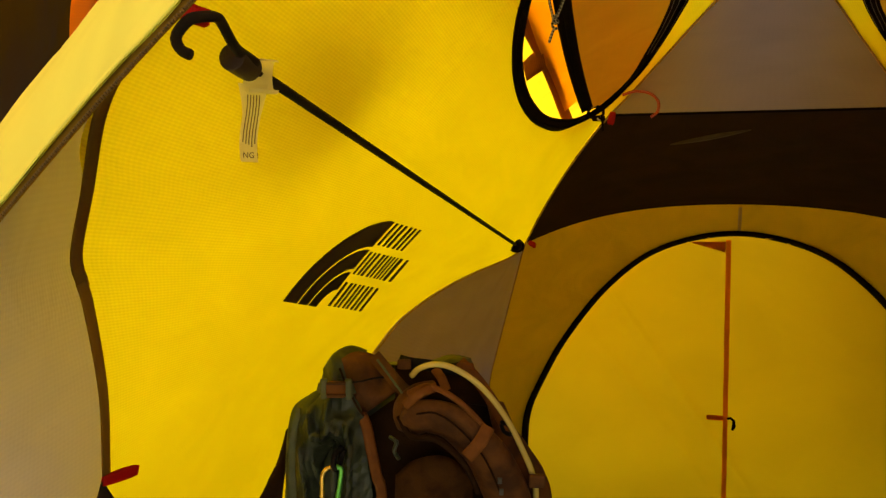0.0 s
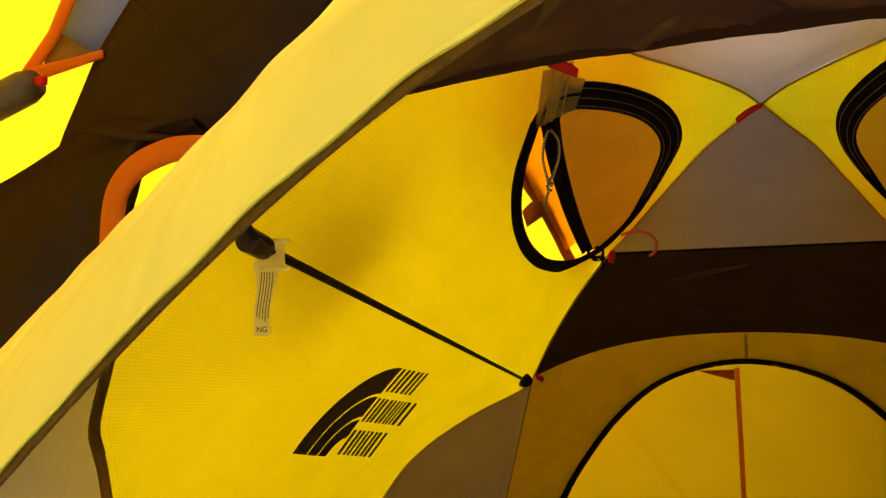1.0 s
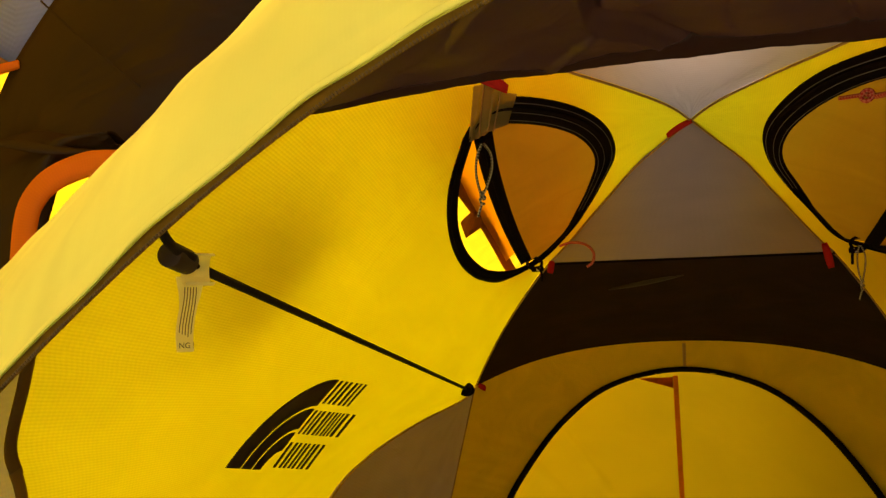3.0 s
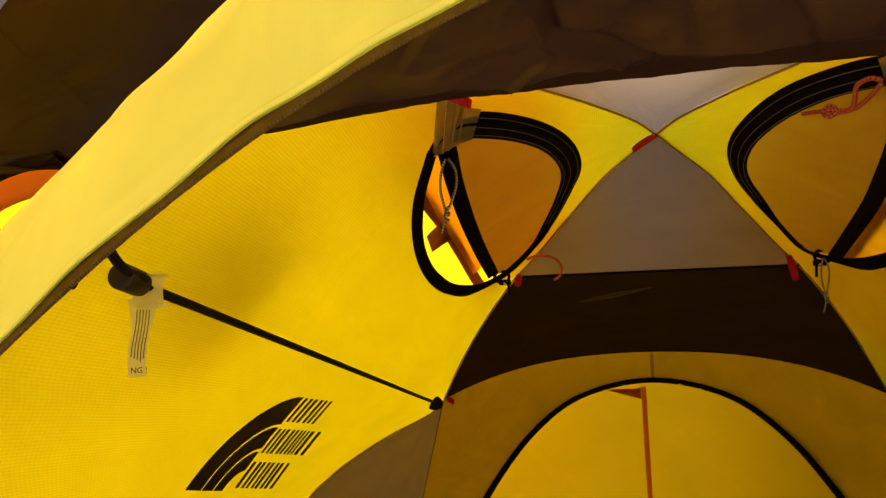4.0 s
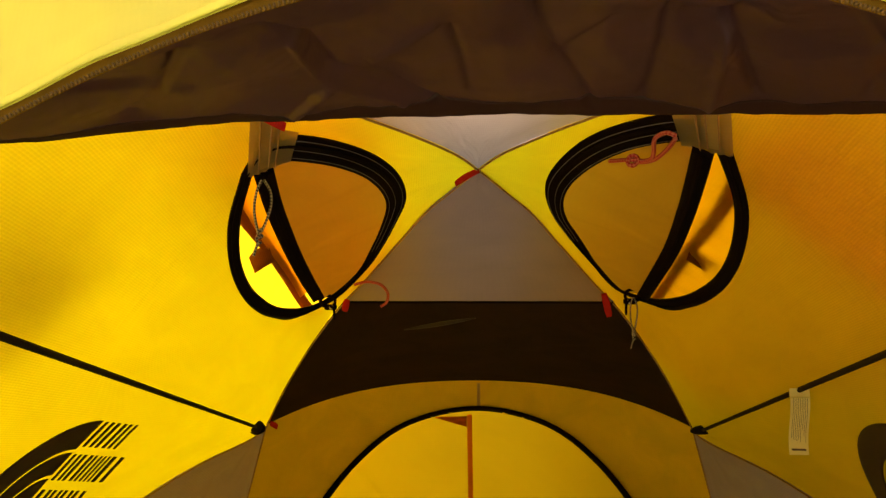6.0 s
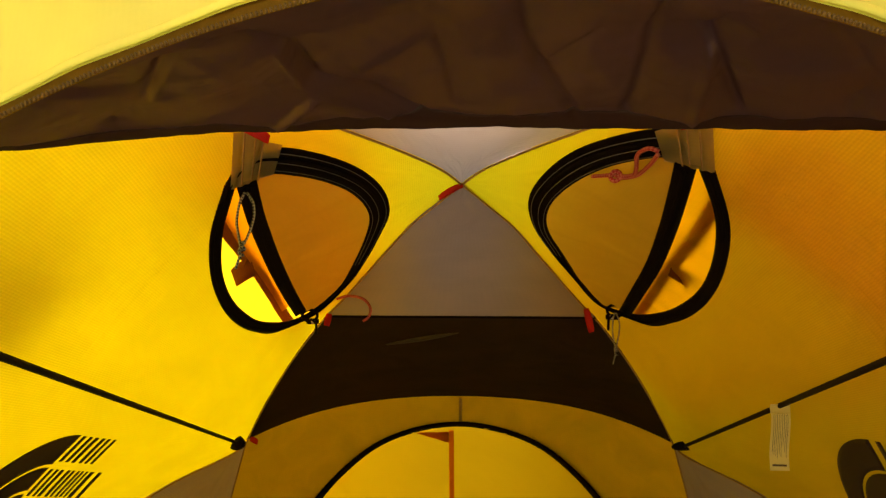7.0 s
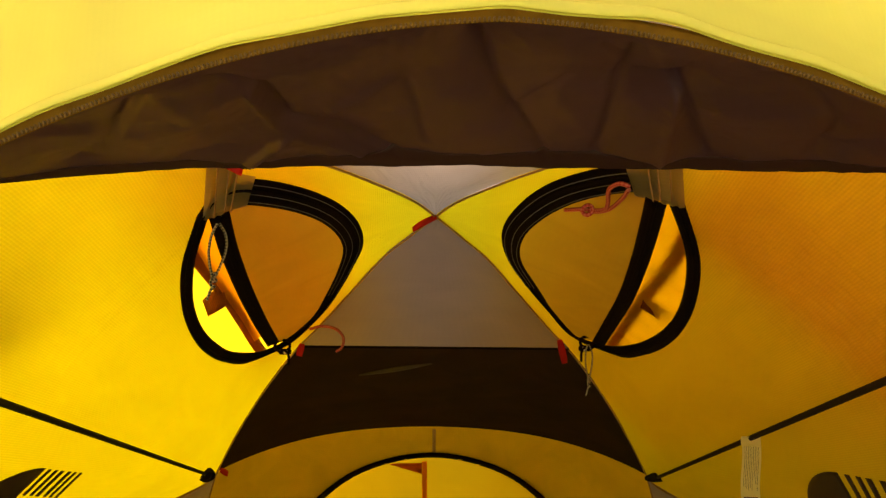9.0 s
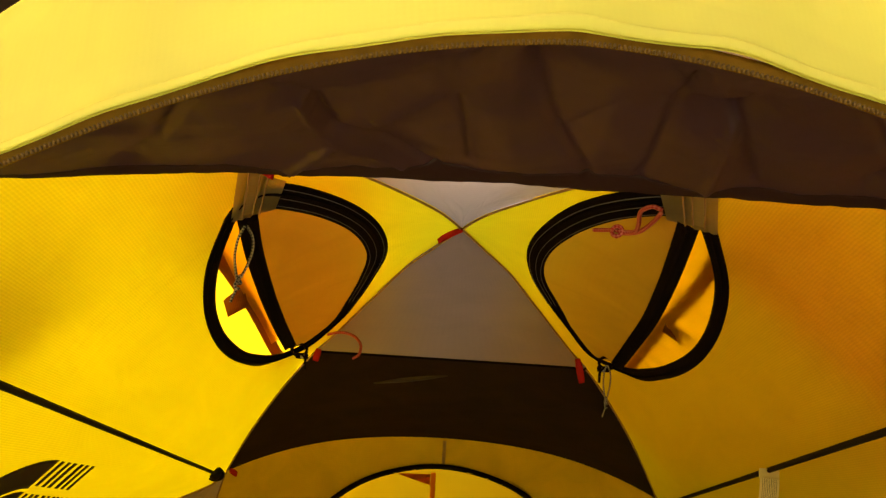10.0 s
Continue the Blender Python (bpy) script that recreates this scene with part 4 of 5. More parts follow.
# ---- prints on the side walls ----
def print_on_wall(s, corners, name):
    """The outdoor maker's mark, as plain shapes: two quarter rings, a quarter disc and three rows of bars."""
    ob = thing(name, "dark brown print of quarter rings and bars on the wall", "print", "wall prints", tuple(skin(*corners[0])))
    (x0, y0), (x1, y1), (x2, y2), (x3, y3) = corners      # bottom start, bottom end, top end, top start
    a0, a1, a2, a3 = (arc_of(x) for x in (x0, x1, x2, x3))

    def at(u, v, lift=-0.0025):
        return on_arc((a0 * (1 - u) + a1 * u) * (1 - v) + (a3 * (1 - u) + a2 * u) * v, (y0 * (1 - u) + y1 * u) * (1 - v) + (y3 * (1 - u) + y2 * u) * v, lift)

    def ring(r0, r1):
        rows = []
        for k in np.linspace(0.0, math.pi / 2, 24):
            rows.append([at(0.44 - 0.44 * (r0 + (r1 - r0) * j) * math.cos(k), (r0 + (r1 - r0) * j) * math.sin(k)) for j in np.linspace(0, 1, 8)])
        return rows
    for r0, r1 in ((0.69, 1.0), (0.43, 0.655), (0.20, 0.395)):
        part("ring", grid(ring(r0, r1), 0.0006), INK, ob)
    for v0, v1, cells in ((0.72, 0.99, (0.475, 0.575, 0.595, 0.71, 0.73, 0.83)), (0.38, 0.64, (0.475, 0.56, 0.575, 0.68, 0.695, 0.78, 0.795, 0.87, 0.89, 1.04)), (0.03, 0.29, (0.475, 0.58, 0.595, 0.69, 0.705, 0.81, 0.825, 0.95))):
        for u0, u1 in zip(cells[::2], cells[1::2]):
            for b0, b1 in ((0.02, 0.30), (0.66, 0.94)):
                part("bar", grid([[at(u0 + (u1 - u0) * (b0 + (b1 - b0) * j), v0 + (v1 - v0) * k) for j in (0, 0.5, 1)] for k in np.linspace(0, 1, 5)], 0.0006), INK, ob)
    return ob


print_on_wall(-1, [(-0.530, 1.077), (-0.554, 1.365), (-0.469, 1.440), (-0.455, 1.110)], "wall_print")
print_on_wall(1, [(0.530, 1.390), (0.556, 1.085), (0.470, 1.000), (0.450, 1.350)], "wall_print")

# ---- rain fly ----
fly = thing("rain_fly", "yellow and grey nylon rain fly pitched over the tent", "rain fly")


def flare(y):
    k = max(0.0, min(1.0, (1.0 - y) / 0.55))
    return k * k * (3 - 2 * k)


def fly_at(a, y, inset=0.0):
    """The fly at a radians from the ridge; it flares out over the porch."""
    k = flare(y)
    tail = 1 - 0.75 * max(0, (y - 2.2) / 1.35) ** 2
    hh = (roof(y) + 0.05 + 0.16 * k) * tail - inset
    w = 0.80 + 0.22 * k - inset
    return Vector((math.copysign(w * abs(math.sin(a)) ** (2 / POWER), a), y, hh * abs(math.cos(a)) ** (2 / POWER)))


def fly_arc(x, y):
    return math.copysign(math.asin(min(1.0, (abs(x) / (0.80 + 0.22 * flare(y))) ** (POWER / 2))), x)


def grey_cloth(p):
    """Where the fly is greyed, unseen, to neutralise the light inside: its low corners."""
    return (p[2] < 0.42 and p[1] > 1.72) or (p[2] < 0.66 and p[1] < 0.80)


def fill_wedge(p):
    """Where an added pale wedge over the door brightens the near roof; it narrows towards the poles' crossing."""
    return p[1] < 1.17 and abs(p[0]) < min(0.31, 0.56 * (1.10 - p[1]))


R90, RG = math.pi / 2, 0.13
FLY_ROWS = [[fly_at(a, y) for a in np.linspace(-R90, R90, 151)] for y in np.linspace(FLY_FRONT, 3.2, 150)]


def cloth(p):
    """Which panel of the fly a point belongs to."""
    if fill_wedge(p):
        return "pale"
    if abs(fly_arc(p[0], p[1])) < RG:
        return "ridge"
    side = "left" if p[0] < 0 else "right"
    return side + (" corner" if grey_cloth(p) else "") + (" rear" if grey_cloth(p) and p[1] > 1.3 else "")


for name, which, material, label in (
        ("fly_side", "left", FLY, "sunlit yellow side of the fly"), ("fly_side", "right", FLY, "yellow side of the fly in softer light"),
        ("fly_corner", "left corner", GREY_FLY, "low corner of the fly, greyed to neutralise its light"), ("fly_corner", "right corner", GREY_FLY, "low corner of the fly, greyed to neutralise its light"),
        ("fly_corner", "left corner rear", GREY_FLY, "low corner of the fly, greyed to neutralise its light"), ("fly_corner", "right corner rear", GREY_FLY, "low corner of the fly, greyed to neutralise its light"),
        ("fly_ridge", "ridge", GREY_FLY, "grey ridge panel of the fly"), ("fly_fill_wedge", "pale", FILL_FLY, "pale wedge added to the fly to brighten the near roof")):
    part(name, grid(FLY_ROWS, keep=lambda p, which=which: cloth(p) == which), material, fly, label)
back = [fly_at(a, 3.2) for a in np.linspace(-R90, R90, 40)]
part("fly_rear", grid([[p + (Vector((p.x * 0.9, 3.25, 0)) - p) * k for p in back] for k in np.linspace(0, 1, 8)]), FLY, fly, "yellow rear of the fly")
for s in (-1, 1):
    strap = [fly_at(s * fly_arc(x, y), y, 0.004) for x, y in ((0.225, 0.84), (0.242, 0.92), (0.258, 1.02), (0.275, 1.17), (0.2815, 1.28), (0.287, 1.38), (0.299, 1.54), (0.316, 1.76), (0.325, 2.0))]
    strap = [Vector(p) for p in smooth([tuple(p) for p in strap], 30)]
    st = part("fly_strap", ribbon(strap, [Vector((s * 0.8, 0.1, -0.6)).normalized()] * 31, 0.019, 0.002), STRAPB, fly, "orange-brown strap on the inside of the fly")
    c = fly_at(s * fly_arc(0.288, 1.36), 1.36, 0.006)
    along = (strap[20] - strap[12]).normalized()
    part("strap_tab", ribbon([c + Vector((-s * 0.004, -0.01, 0.001)), c + Vector((s * 0.010, -0.004, -0.006)), c + Vector((s * 0.026, 0.004, -0.014))], [(along + Vector((0, 0, -0.25))).normalized()] * 3, 0.052, 0.002), STRAPB, st, "brown cross tab on the strap")
# added orange layers beside the straps warm the light; wider on the shaded side
for s, inner, outer, reach in ((-1, 0.15, 0.0, 1.66), (1, 0.10, 0.30, 0.99)):
    rows = []
    for y in np.linspace(0.56, reach, 40):
        edge = float(np.interp(y, (0.56, 0.84, 1.02, 1.28, 1.54, 1.76), (0.20, 0.225, 0.258, 0.2815, 0.299, 0.316)))
        wide = outer if s > 0 else 0.042 * max(0.0, min(1.0, (1.02 - y) / 0.14))
        rows.append([fly_at(s * fly_arc(edge - inner + (inner + wide) * k, y), y, 0.007 + 0.004 * noise.noise((k * 6, y * 5, s))) for k in np.linspace(0, 1, 24)])
    part("fly_tint_layer", grid(rows), TINT_LAYER, fly, "orange layer added inside the fly to tint its light")
# a thinner amber layer, added to turn the right side's light orange
rows = [[fly_at(fly_arc(x, y), y, 0.008 + 0.005 * abs(noise.noise((x * 50 + y * 22, y * 3, 7)))) for x in np.linspace(0.14, 0.47, 60)] for y in np.linspace(0.94, 1.90, 100)]
part("fly_tint_layer", grid(rows), THIN_TINT, fly, "thin amber layer added to warm light on the fly's shaded side")
# added out of sight, to cast the soft dark blotch on the left wall
patch = [[fly_at(-fly_arc(x, y), y, 0.003) for x in np.linspace(0.37, 0.48, 10)] for y in np.linspace(0.78, 0.97, 12)]
part("fly_shade_patch", grid(patch), SHADE, fly, "unseen patch added on the fly to shade the left wall")

# porch: dark fly skirts, sleeve ends and a webbing loop beyond the door
def drape(name, a, b, n, material, label, bulge, parent=fly):
    a, b = smooth(a, n), smooth(b, n)
    rows = []
    for i, (p, q) in enumerate(zip(a, b)):
        rows.append([p + (q - p) * k + np.array((0, -bulge, bulge * 0.5)) * math.sin(math.pi * k) + np.array((0, 0.003, 0.003)) * noise.noise((i * 0.15, k * 3, bulge * 90)) for k in np.linspace(0, 1, 20)])
    return part(name, grid(rows, 0.0015), material, parent, label)


for s in (-1, 1):
    upper = drape("porch_skirt", [(s * 0.343, 0.625, 1.110), (s * 0.392, 0.625, 1.055), (s * 0.420, 0.625, 1.018), (s * 0.438, 0.625, 0.984), (s * 0.456, 0.625, 0.948)], [(s * 0.195, 0.61, 1.09), (s * 0.245, 0.61, 1.026), (s * 0.272, 0.61, 0.995), (s * 0.300, 0.61, 0.967), (s * 0.320, 0.61, 0.952)], 30, SKIRT, "dark brown inner skirt of the porch", 0.012)
    lowd = drape("porch_skirt", [(s * 0.60, 0.615, 0.905), (s * 0.476, 0.61, 0.942), (s * 0.420, 0.608, 0.965), (s * 0.393, 0.605, 0.9705), (s * 0.375, 0.602, 0.970), (s * 0.350, 0.60, 0.962), (s * 0.322, 0.60, 0.958)], [(s * 0.60, 0.60, 0.70), (s * 0.48, 0.60, 0.80), (s * 0.410, 0.60, 0.862), (s * 0.380, 0.598, 0.890), (s * 0.368, 0.596, 0.918), (s * 0.355, 0.594, 0.946), (s * 0.322, 0.594, 0.951)], 40, SKIRT, "dark brown folded skirt of the porch", 0.014)
    fold_run = smooth([(s * 0.412, 0.590, 0.956), (s * 0.393, 0.584, 0.960), (s * 0.355, 0.582, 0.953), (s * 0.325, 0.584, 0.950)], 20)
    part("skirt_fold", tube([Vector(p) for p in fold_run], 0.0042, 8, taper=0.15 + 0.85 * np.sin(np.pi * np.linspace(0, 1, 21)), flat=0.5), SKIRT, lowd)
    seam = [Vector((s * x, 0.597, z)) for x, z in ((0.378, 1.045), (0.345, 1.015), (0.312, 0.988))]
    part("skirt_seam", tube(smooth([tuple(p) for p in seam], 12), 0.0006, 5), SKIRT, upper)
    loop = [(s * 0.3625, 0.570, 0.880), (s * 0.3627, 0.571, 0.897), (s * 0.3625, 0.572, 0.910), (s * 0.3590, 0.572, 0.922), (s * 0.3505, 0.574, 0.933), (s * 0.3390, 0.578, 0.940), (s * 0.325, 0.580, 0.943), (s * 0.300, 0.580, 0.941)]
    lp = smooth(loop, 30)
    dirs = []
    for i in range(31):
        d = Vector(lp[min(i + 1, 30)] - lp[max(i - 1, 0)])
        dirs.append(Vector((-d.z, 0, d.x)).normalized())
    part("webbing_loop", ribbon([Vector(p) for p in lp], dirs, 0.0132, 0.003), ORANGE, lowd, "stitched orange webbing loop")
    gp = [[Vector((s * 0.425, 0.63, 1.095)), Vector((s * 0.36, 0.63, 1.10))], [Vector((s * 0.4565, 0.63, 1.0395)), Vector((s * 0.4235, 0.63, 1.021))]]
    part("porch_panel", grid(gp, 0.001), SKYLIT_FLY, fly, "grey ripstop panel of the porch, skylight in its blue")
    stp = [Vector((s * 0.432, 0.622, 1.075)), Vector((s * 0.452, 0.622, 1.035)), Vector((s * 0.480, 0.622, 1.004))]
    part("porch_strap", ribbon(stp, [Vector((1, 0, s * 0.6)).normalized()] * 3, 0.009, 0.002), ORANGE, fly, "orange edging on the porch")
    wing = [[Vector((s * 0.466, 0.624, 1.013)), Vector((s * 0.460, 0.624, 1.011))], [Vector((s * 0.4515, 0.624, 1.0385)), Vector((s * 0.4215, 0.624, 1.020))]]
    part("porch_gusset", grid(wing, 0.001), STRIP, fly, "orange gusset")
    strip = [Vector((s * 0.474, 0.620, 1.008)), Vector((s * 0.458, 0.620, 1.0115)), Vector((s * 0.437, 0.620, 1.014)), Vector((s * 0.412, 0.620, 1.0175))]
    part("porch_strip", ribbon(strip, [Vector((s * 0.15, 0, 1)).normalized()] * 4, [0.010, 0.0085, 0.0065, 0.0050], 0.002), ORANGE, fly, "orange strip beside the porch panel")
    end = [Vector((s * 0.53, 0.60, 0.968)), Vector((s * 0.49, 0.595, 0.980)), Vector((s * 0.443, 0.59, 0.992)), Vector((s * 0.436, 0.59, 0.994))]
    cap = part("pole_cap", tube(end, 0.0105, 14, taper=[1, 1, 1, 0.8]), CAP, fly, "brown fabric pole end cap")
    part("cap_tab", block((0.007, 0.004, 0.005), 0.001, Matrix.Translation((s * 0.430, 0.588, 0.994))), RED, cap)

# ---- backpack ----
PACK = pose(-0.327, 1.048, 0, 0, 0, 17.65)
pack = thing("backpack", "worn green and brown hiking backpack standing against the wall", "backpack", "", tuple(PACK.translation))


def pk(x, y, z):
    return PACK @ Vector((x, y, z))


def packpart(name, pts_rows, material, label="", thick=0.0, parent=None):
    return part(name, grid([[pk(*p) for p in r] for r in pts_rows], thick), material, parent or pack, label)


def packtube(name, pts, r, material, label="", parent=None, n=40, flat=1.0, taper=None, sides=10):
    q = smooth(pts, n)
    tp = None if taper is None else np.interp(np.linspace(0, 1, n + 1), np.linspace(0, 1, len(taper)), taper)
    return part(name, tube([pk(*p) for p in q], r, sides, tp, flat), material, parent or pack, label)


def packstrap(name, pts, width, material, label="", parent=None, n=30, side=(1, 0, 0), thick=0.002):
    q = smooth(pts, n)
    dirs = []
    for i in range(n + 1):
        d = Vector(q[min(i + 1, n)] - q[max(i - 1, 0)]).normalized()
        w = d.cross(Vector((0.0, -1, 0.25))).normalized()
        dirs.append(PACK.to_3x3() @ w)
    return part(name, ribbon([pk(*p) for p in q], dirs, width, thick), material, parent or pack, label)


def section(z):
    """Middle and half width of the pack at a height."""
    zs = (-0.16, -0.08, 0.25, 0.48, 0.530, 0.552, 0.572, 0.586, 0.598, 0.608, 0.616, 0.622)
    left = np.interp(z, zs, (-0.150, -0.165, -0.175, -0.177, -0.172, -0.166, -0.156, -0.138, -0.128, -0.116, -0.106, -0.075))
    right = np.interp(z, zs, (0.080, 0.098, 0.105, 0.100, 0.090, 0.072, 0.066, 0.055, 0.040, 0.026, 0.008, -0.060))
    return float(left + right) / 2, float(right - left) / 2


# main sack with slack folds
rows = []
for z in np.concatenate([np.linspace(-0.158, 0.55, 70), np.linspace(0.555, 0.621, 24)]):
    cx, hw = section(z)
    row = []
    for k in range(97):
        a = 2 * math.pi * k / 96
        c, sn = math.cos(a), math.sin(a)
        x = cx + hw * math.copysign(abs(c) ** 0.62, c)
        y = 0.085 + (0.095 * min(1, hw / 0.09)) * math.copysign(abs(sn) ** 0.62, sn)
        f = 0.006 * noise.noise((x * 16, y * 16, z * 11)) + 0.010 * (abs(noise.noise((x * 30 + z * 26, y * 20, z * 14 - x * 18))) - 0.2)
        row.append((x + c * f, y + sn * f * 1.4, z + 0.004 * noise.noise((x * 20, y * 20, 5))))
    rows.append(row)
packpart("sack", rows, PACK_GREEN, "dark green nylon sack with slack folds")


def quilt(name, top, bottom, material, label, puff, wrinkle=0.003, n=30, m=16, thick=0.003, seed=0.0, deep=0.0):
    """A padded or slack cloth piece between an upper and a lower edge."""
    a, b = smooth(top, n), smooth(bottom, n)
    rows = []
    for i in range(n + 1):
        row = []
        for k in np.linspace(0, 1, m + 1):
            p = a[i] + (b[i] - a[i]) * k
            e = math.sin(math.pi * k) ** 0.6 * math.sin(math.pi * (0.06 + 0.88 * i / n)) ** 0.5
            w = wrinkle * (noise.noise((p[0] * 40 + seed, p[2] * 40, seed)) + 1.6 * (0.4 - abs(noise.noise((p[0] * 62 + p[2] * 30, p[2] * 34 - p[0] * 20 + seed, 2 + seed)))))
            w += deep * (0.42 - abs(noise.noise((p[0] * 34 + p[2] * 9, p[2] * 11 - p[0] * 8, seed + 5))) ** 0.8)
            row.append((p[0], p[1] - puff * e - w * e, p[2]))
        rows.append(row)
    return packpart(name, rows, material, label, thick)


# lid: slack green caps at both sides, brown cloth between
quilt("lid_cap", [(-0.1227, -0.0100, 0.6397), (-0.1130, 0.0000, 0.6534), (-0.0967, 0.0100, 0.6597), (-0.0799, 0.0200, 0.6532)], [(-0.1201, -0.0120, 0.6028), (-0.1093, -0.0200, 0.6134), (-0.0991, -0.0200, 0.6219), (-0.0828, -0.0120, 0.6327)], PACK_GREEN, "slack green end of the lid", 0.012, 0.004, n=40, m=24, seed=1.0, deep=0.012)
quilt("lid_cap", [(-0.0322, 0.0200, 0.6389), (-0.0113, 0.0200, 0.6424), (0.0095, 0.0200, 0.6484), (0.0304, 0.0200, 0.6448)], [(-0.0286, 0.0000, 0.6301), (-0.0082, 0.0000, 0.6301), (0.0122, 0.0000, 0.6324), (0.0389, 0.0100, 0.6256)], PACK_GREEN, "slack green end of the lid", 0.012, 0.005, seed=4.0)
quilt("lid_panel", [(-0.1057, -0.0120, 0.6488), (-0.0921, -0.0050, 0.6555), (-0.0752, 0.0000, 0.6534), (-0.0550, 0.0040, 0.6421)], [(-0.0820, -0.0200, 0.5923), (-0.0701, -0.0260, 0.6018), (-0.0529, -0.0300, 0.6152), (-0.0405, -0.0300, 0.6242)], PACK_BROWN, "brown cloth panel over the lid", 0.012, 0.004, n=40, m=30, seed=7.0, deep=0.012)
quilt("lid_panel", [(-0.0489, 0.0000, 0.6406), (-0.0315, 0.0000, 0.6394), (-0.0023, 0.0000, 0.6347), (0.0385, 0.0000, 0.6301)], [(-0.0484, -0.0100, 0.6023), (-0.0138, -0.0100, 0.6023), (0.0265, -0.0100, 0.6023), (0.0643, -0.0050, 0.5953)], PACK_DARK, "dark brown cloth behind the straps", 0.010, 0.006, seed=9.0)
# back panel
quilt("back_panel", [(-0.0772, -0.0100, 0.5879), (-0.0368, -0.0120, 0.6143), (0.0092, -0.0100, 0.6196), (0.0559, 0.0000, 0.6027)], [(-0.0548, 0.0000, 0.1453), (-0.0138, -0.0100, 0.1530), (0.0380, -0.0100, 0.1530), (0.0978, 0.0100, 0.1375)], PACK_DARK, "dark padded back panel", 0.012, 0.006, n=40, m=60, seed=3.0)
quilt("harness_pad", [(-0.0470, -0.0350, 0.5359), (-0.0271, -0.0450, 0.5548), (0.0033, -0.0500, 0.5602), (0.0309, -0.0450, 0.5393)], [(-0.0541, -0.0100, 0.2682), (-0.0307, -0.0200, 0.2746), (0.0034, -0.0200, 0.2746), (0.0380, -0.0100, 0.2682)], PACK_MESH, "brown mesh padding under the straps", 0.020, 0.003, n=30, m=40, seed=5.0)
# side panel with pocket
FOLDS = [([(-0.1346, 0.5987), (-0.1306, 0.5748), (-0.1200, 0.5761), (-0.1134, 0.5854)], 0.0060, 0.0252), ([(-0.0962, 0.5867), (-0.0895, 0.5947), (-0.0803, 0.5973)], 0.0040, 0.0084),
         ([(-0.0962, 0.5867), (-0.0927, 0.5642), (-0.0948, 0.5165), (-0.096, 0.44)], 0.0045, 0.0168), ([(-0.1452, 0.5616), (-0.1425, 0.5377), (-0.1378, 0.5165), (-0.136, 0.45)], 0.0045, 0.0154),
         ([(-0.1319, 0.5483), (-0.1253, 0.5245)], 0.0040, 0.0084), ([(-0.1147, 0.6093), (-0.1160, 0.5934), (-0.1028, 0.5801)], 0.0050, 0.0168),
         ([(-0.1107, 0.5616), (-0.1227, 0.5430), (-0.1253, 0.5165)], 0.0055, -0.0224), ([(-0.1213, 0.6146), (-0.1346, 0.6013), (-0.1425, 0.5801)], 0.0045, -0.0070), ([(-0.112, 0.57), (-0.106, 0.55), (-0.108, 0.50)], 0.008, -0.0140)]


def slack(x, z, runs):
    """How far creases along the runs lift a cloth at (x, z)."""
    total = 0.0
    for run, w, hgt in runs:
        best = 0.0
        for p, q in zip(run, run[1:]):
            ux, uz = q[0] - p[0], q[1] - p[1]
            t = max(0.0, min(1.0, ((x - p[0]) * ux + (z - p[1]) * uz) / (ux * ux + uz * uz)))
            d = math.hypot(x - p[0] - t * ux, z - p[1] - t * uz)
            best = max(best, max(0.0, 1 - d / w) ** 1.3, 0.5 * max(0.0, 1 - d / (2.6 * w)))
        total += best * hgt
    return total


left = smooth([(-0.1221, 0.0, 0.6328), (-0.1264, 0.0, 0.6165), (-0.1364, 0.0, 0.6097), (-0.1527, 0.0, 0.5975), (-0.1587, 0.0, 0.5771), (-0.1617, 0.0, 0.5473), (-0.1622, 0.0, 0.5093), (-0.163, 0.0, 0.40), (-0.163, 0.0, 0.20)], 130)
right = smooth([(-0.0922, -0.018, 0.6318), (-0.0890, -0.02, 0.6146), (-0.0803, -0.024, 0.5973), (-0.0776, -0.026, 0.5854), (-0.0763, -0.026, 0.5669), (-0.0736, -0.026, 0.5377), (-0.0710, -0.026, 0.5165), (-0.067, -0.02, 0.40), (-0.063, -0.015, 0.20)], 130)
rows = []
for p, q in zip(left, right):
    row = []
    for k in np.linspace(0, 1, 61):
        x, y, z = p + (q - p) * k
        e = math.sin(math.pi * (0.04 + 0.92 * k)) ** 0.6
        f = slack(x, z, FOLDS) + 0.002 * noise.noise((x * 70, z * 50, 3)) + 0.0022 * (0.4 - abs(noise.noise((x * 90 + z * 20, z * 45 - x * 30, 9))))
        row.append((x, y - 0.014 * e - f * e ** 0.5, z))
    rows.append(row)
packpart("side_panel", rows, PACK_GREEN, "green side panel with deep slack folds", 0.002)
packtube("piping", [(-0.0823, -0.0280, 0.5967), (-0.0762, -0.0340, 0.5860), (-0.0715, -0.0360, 0.5642), (-0.0648, -0.0360, 0.5307), (-0.0605, -0.0340, 0.5076), (-0.0535, -0.0200, 0.3315)], 0.0058, PACK_RUST, "rust-brown piping down the edge", flat=0.5)
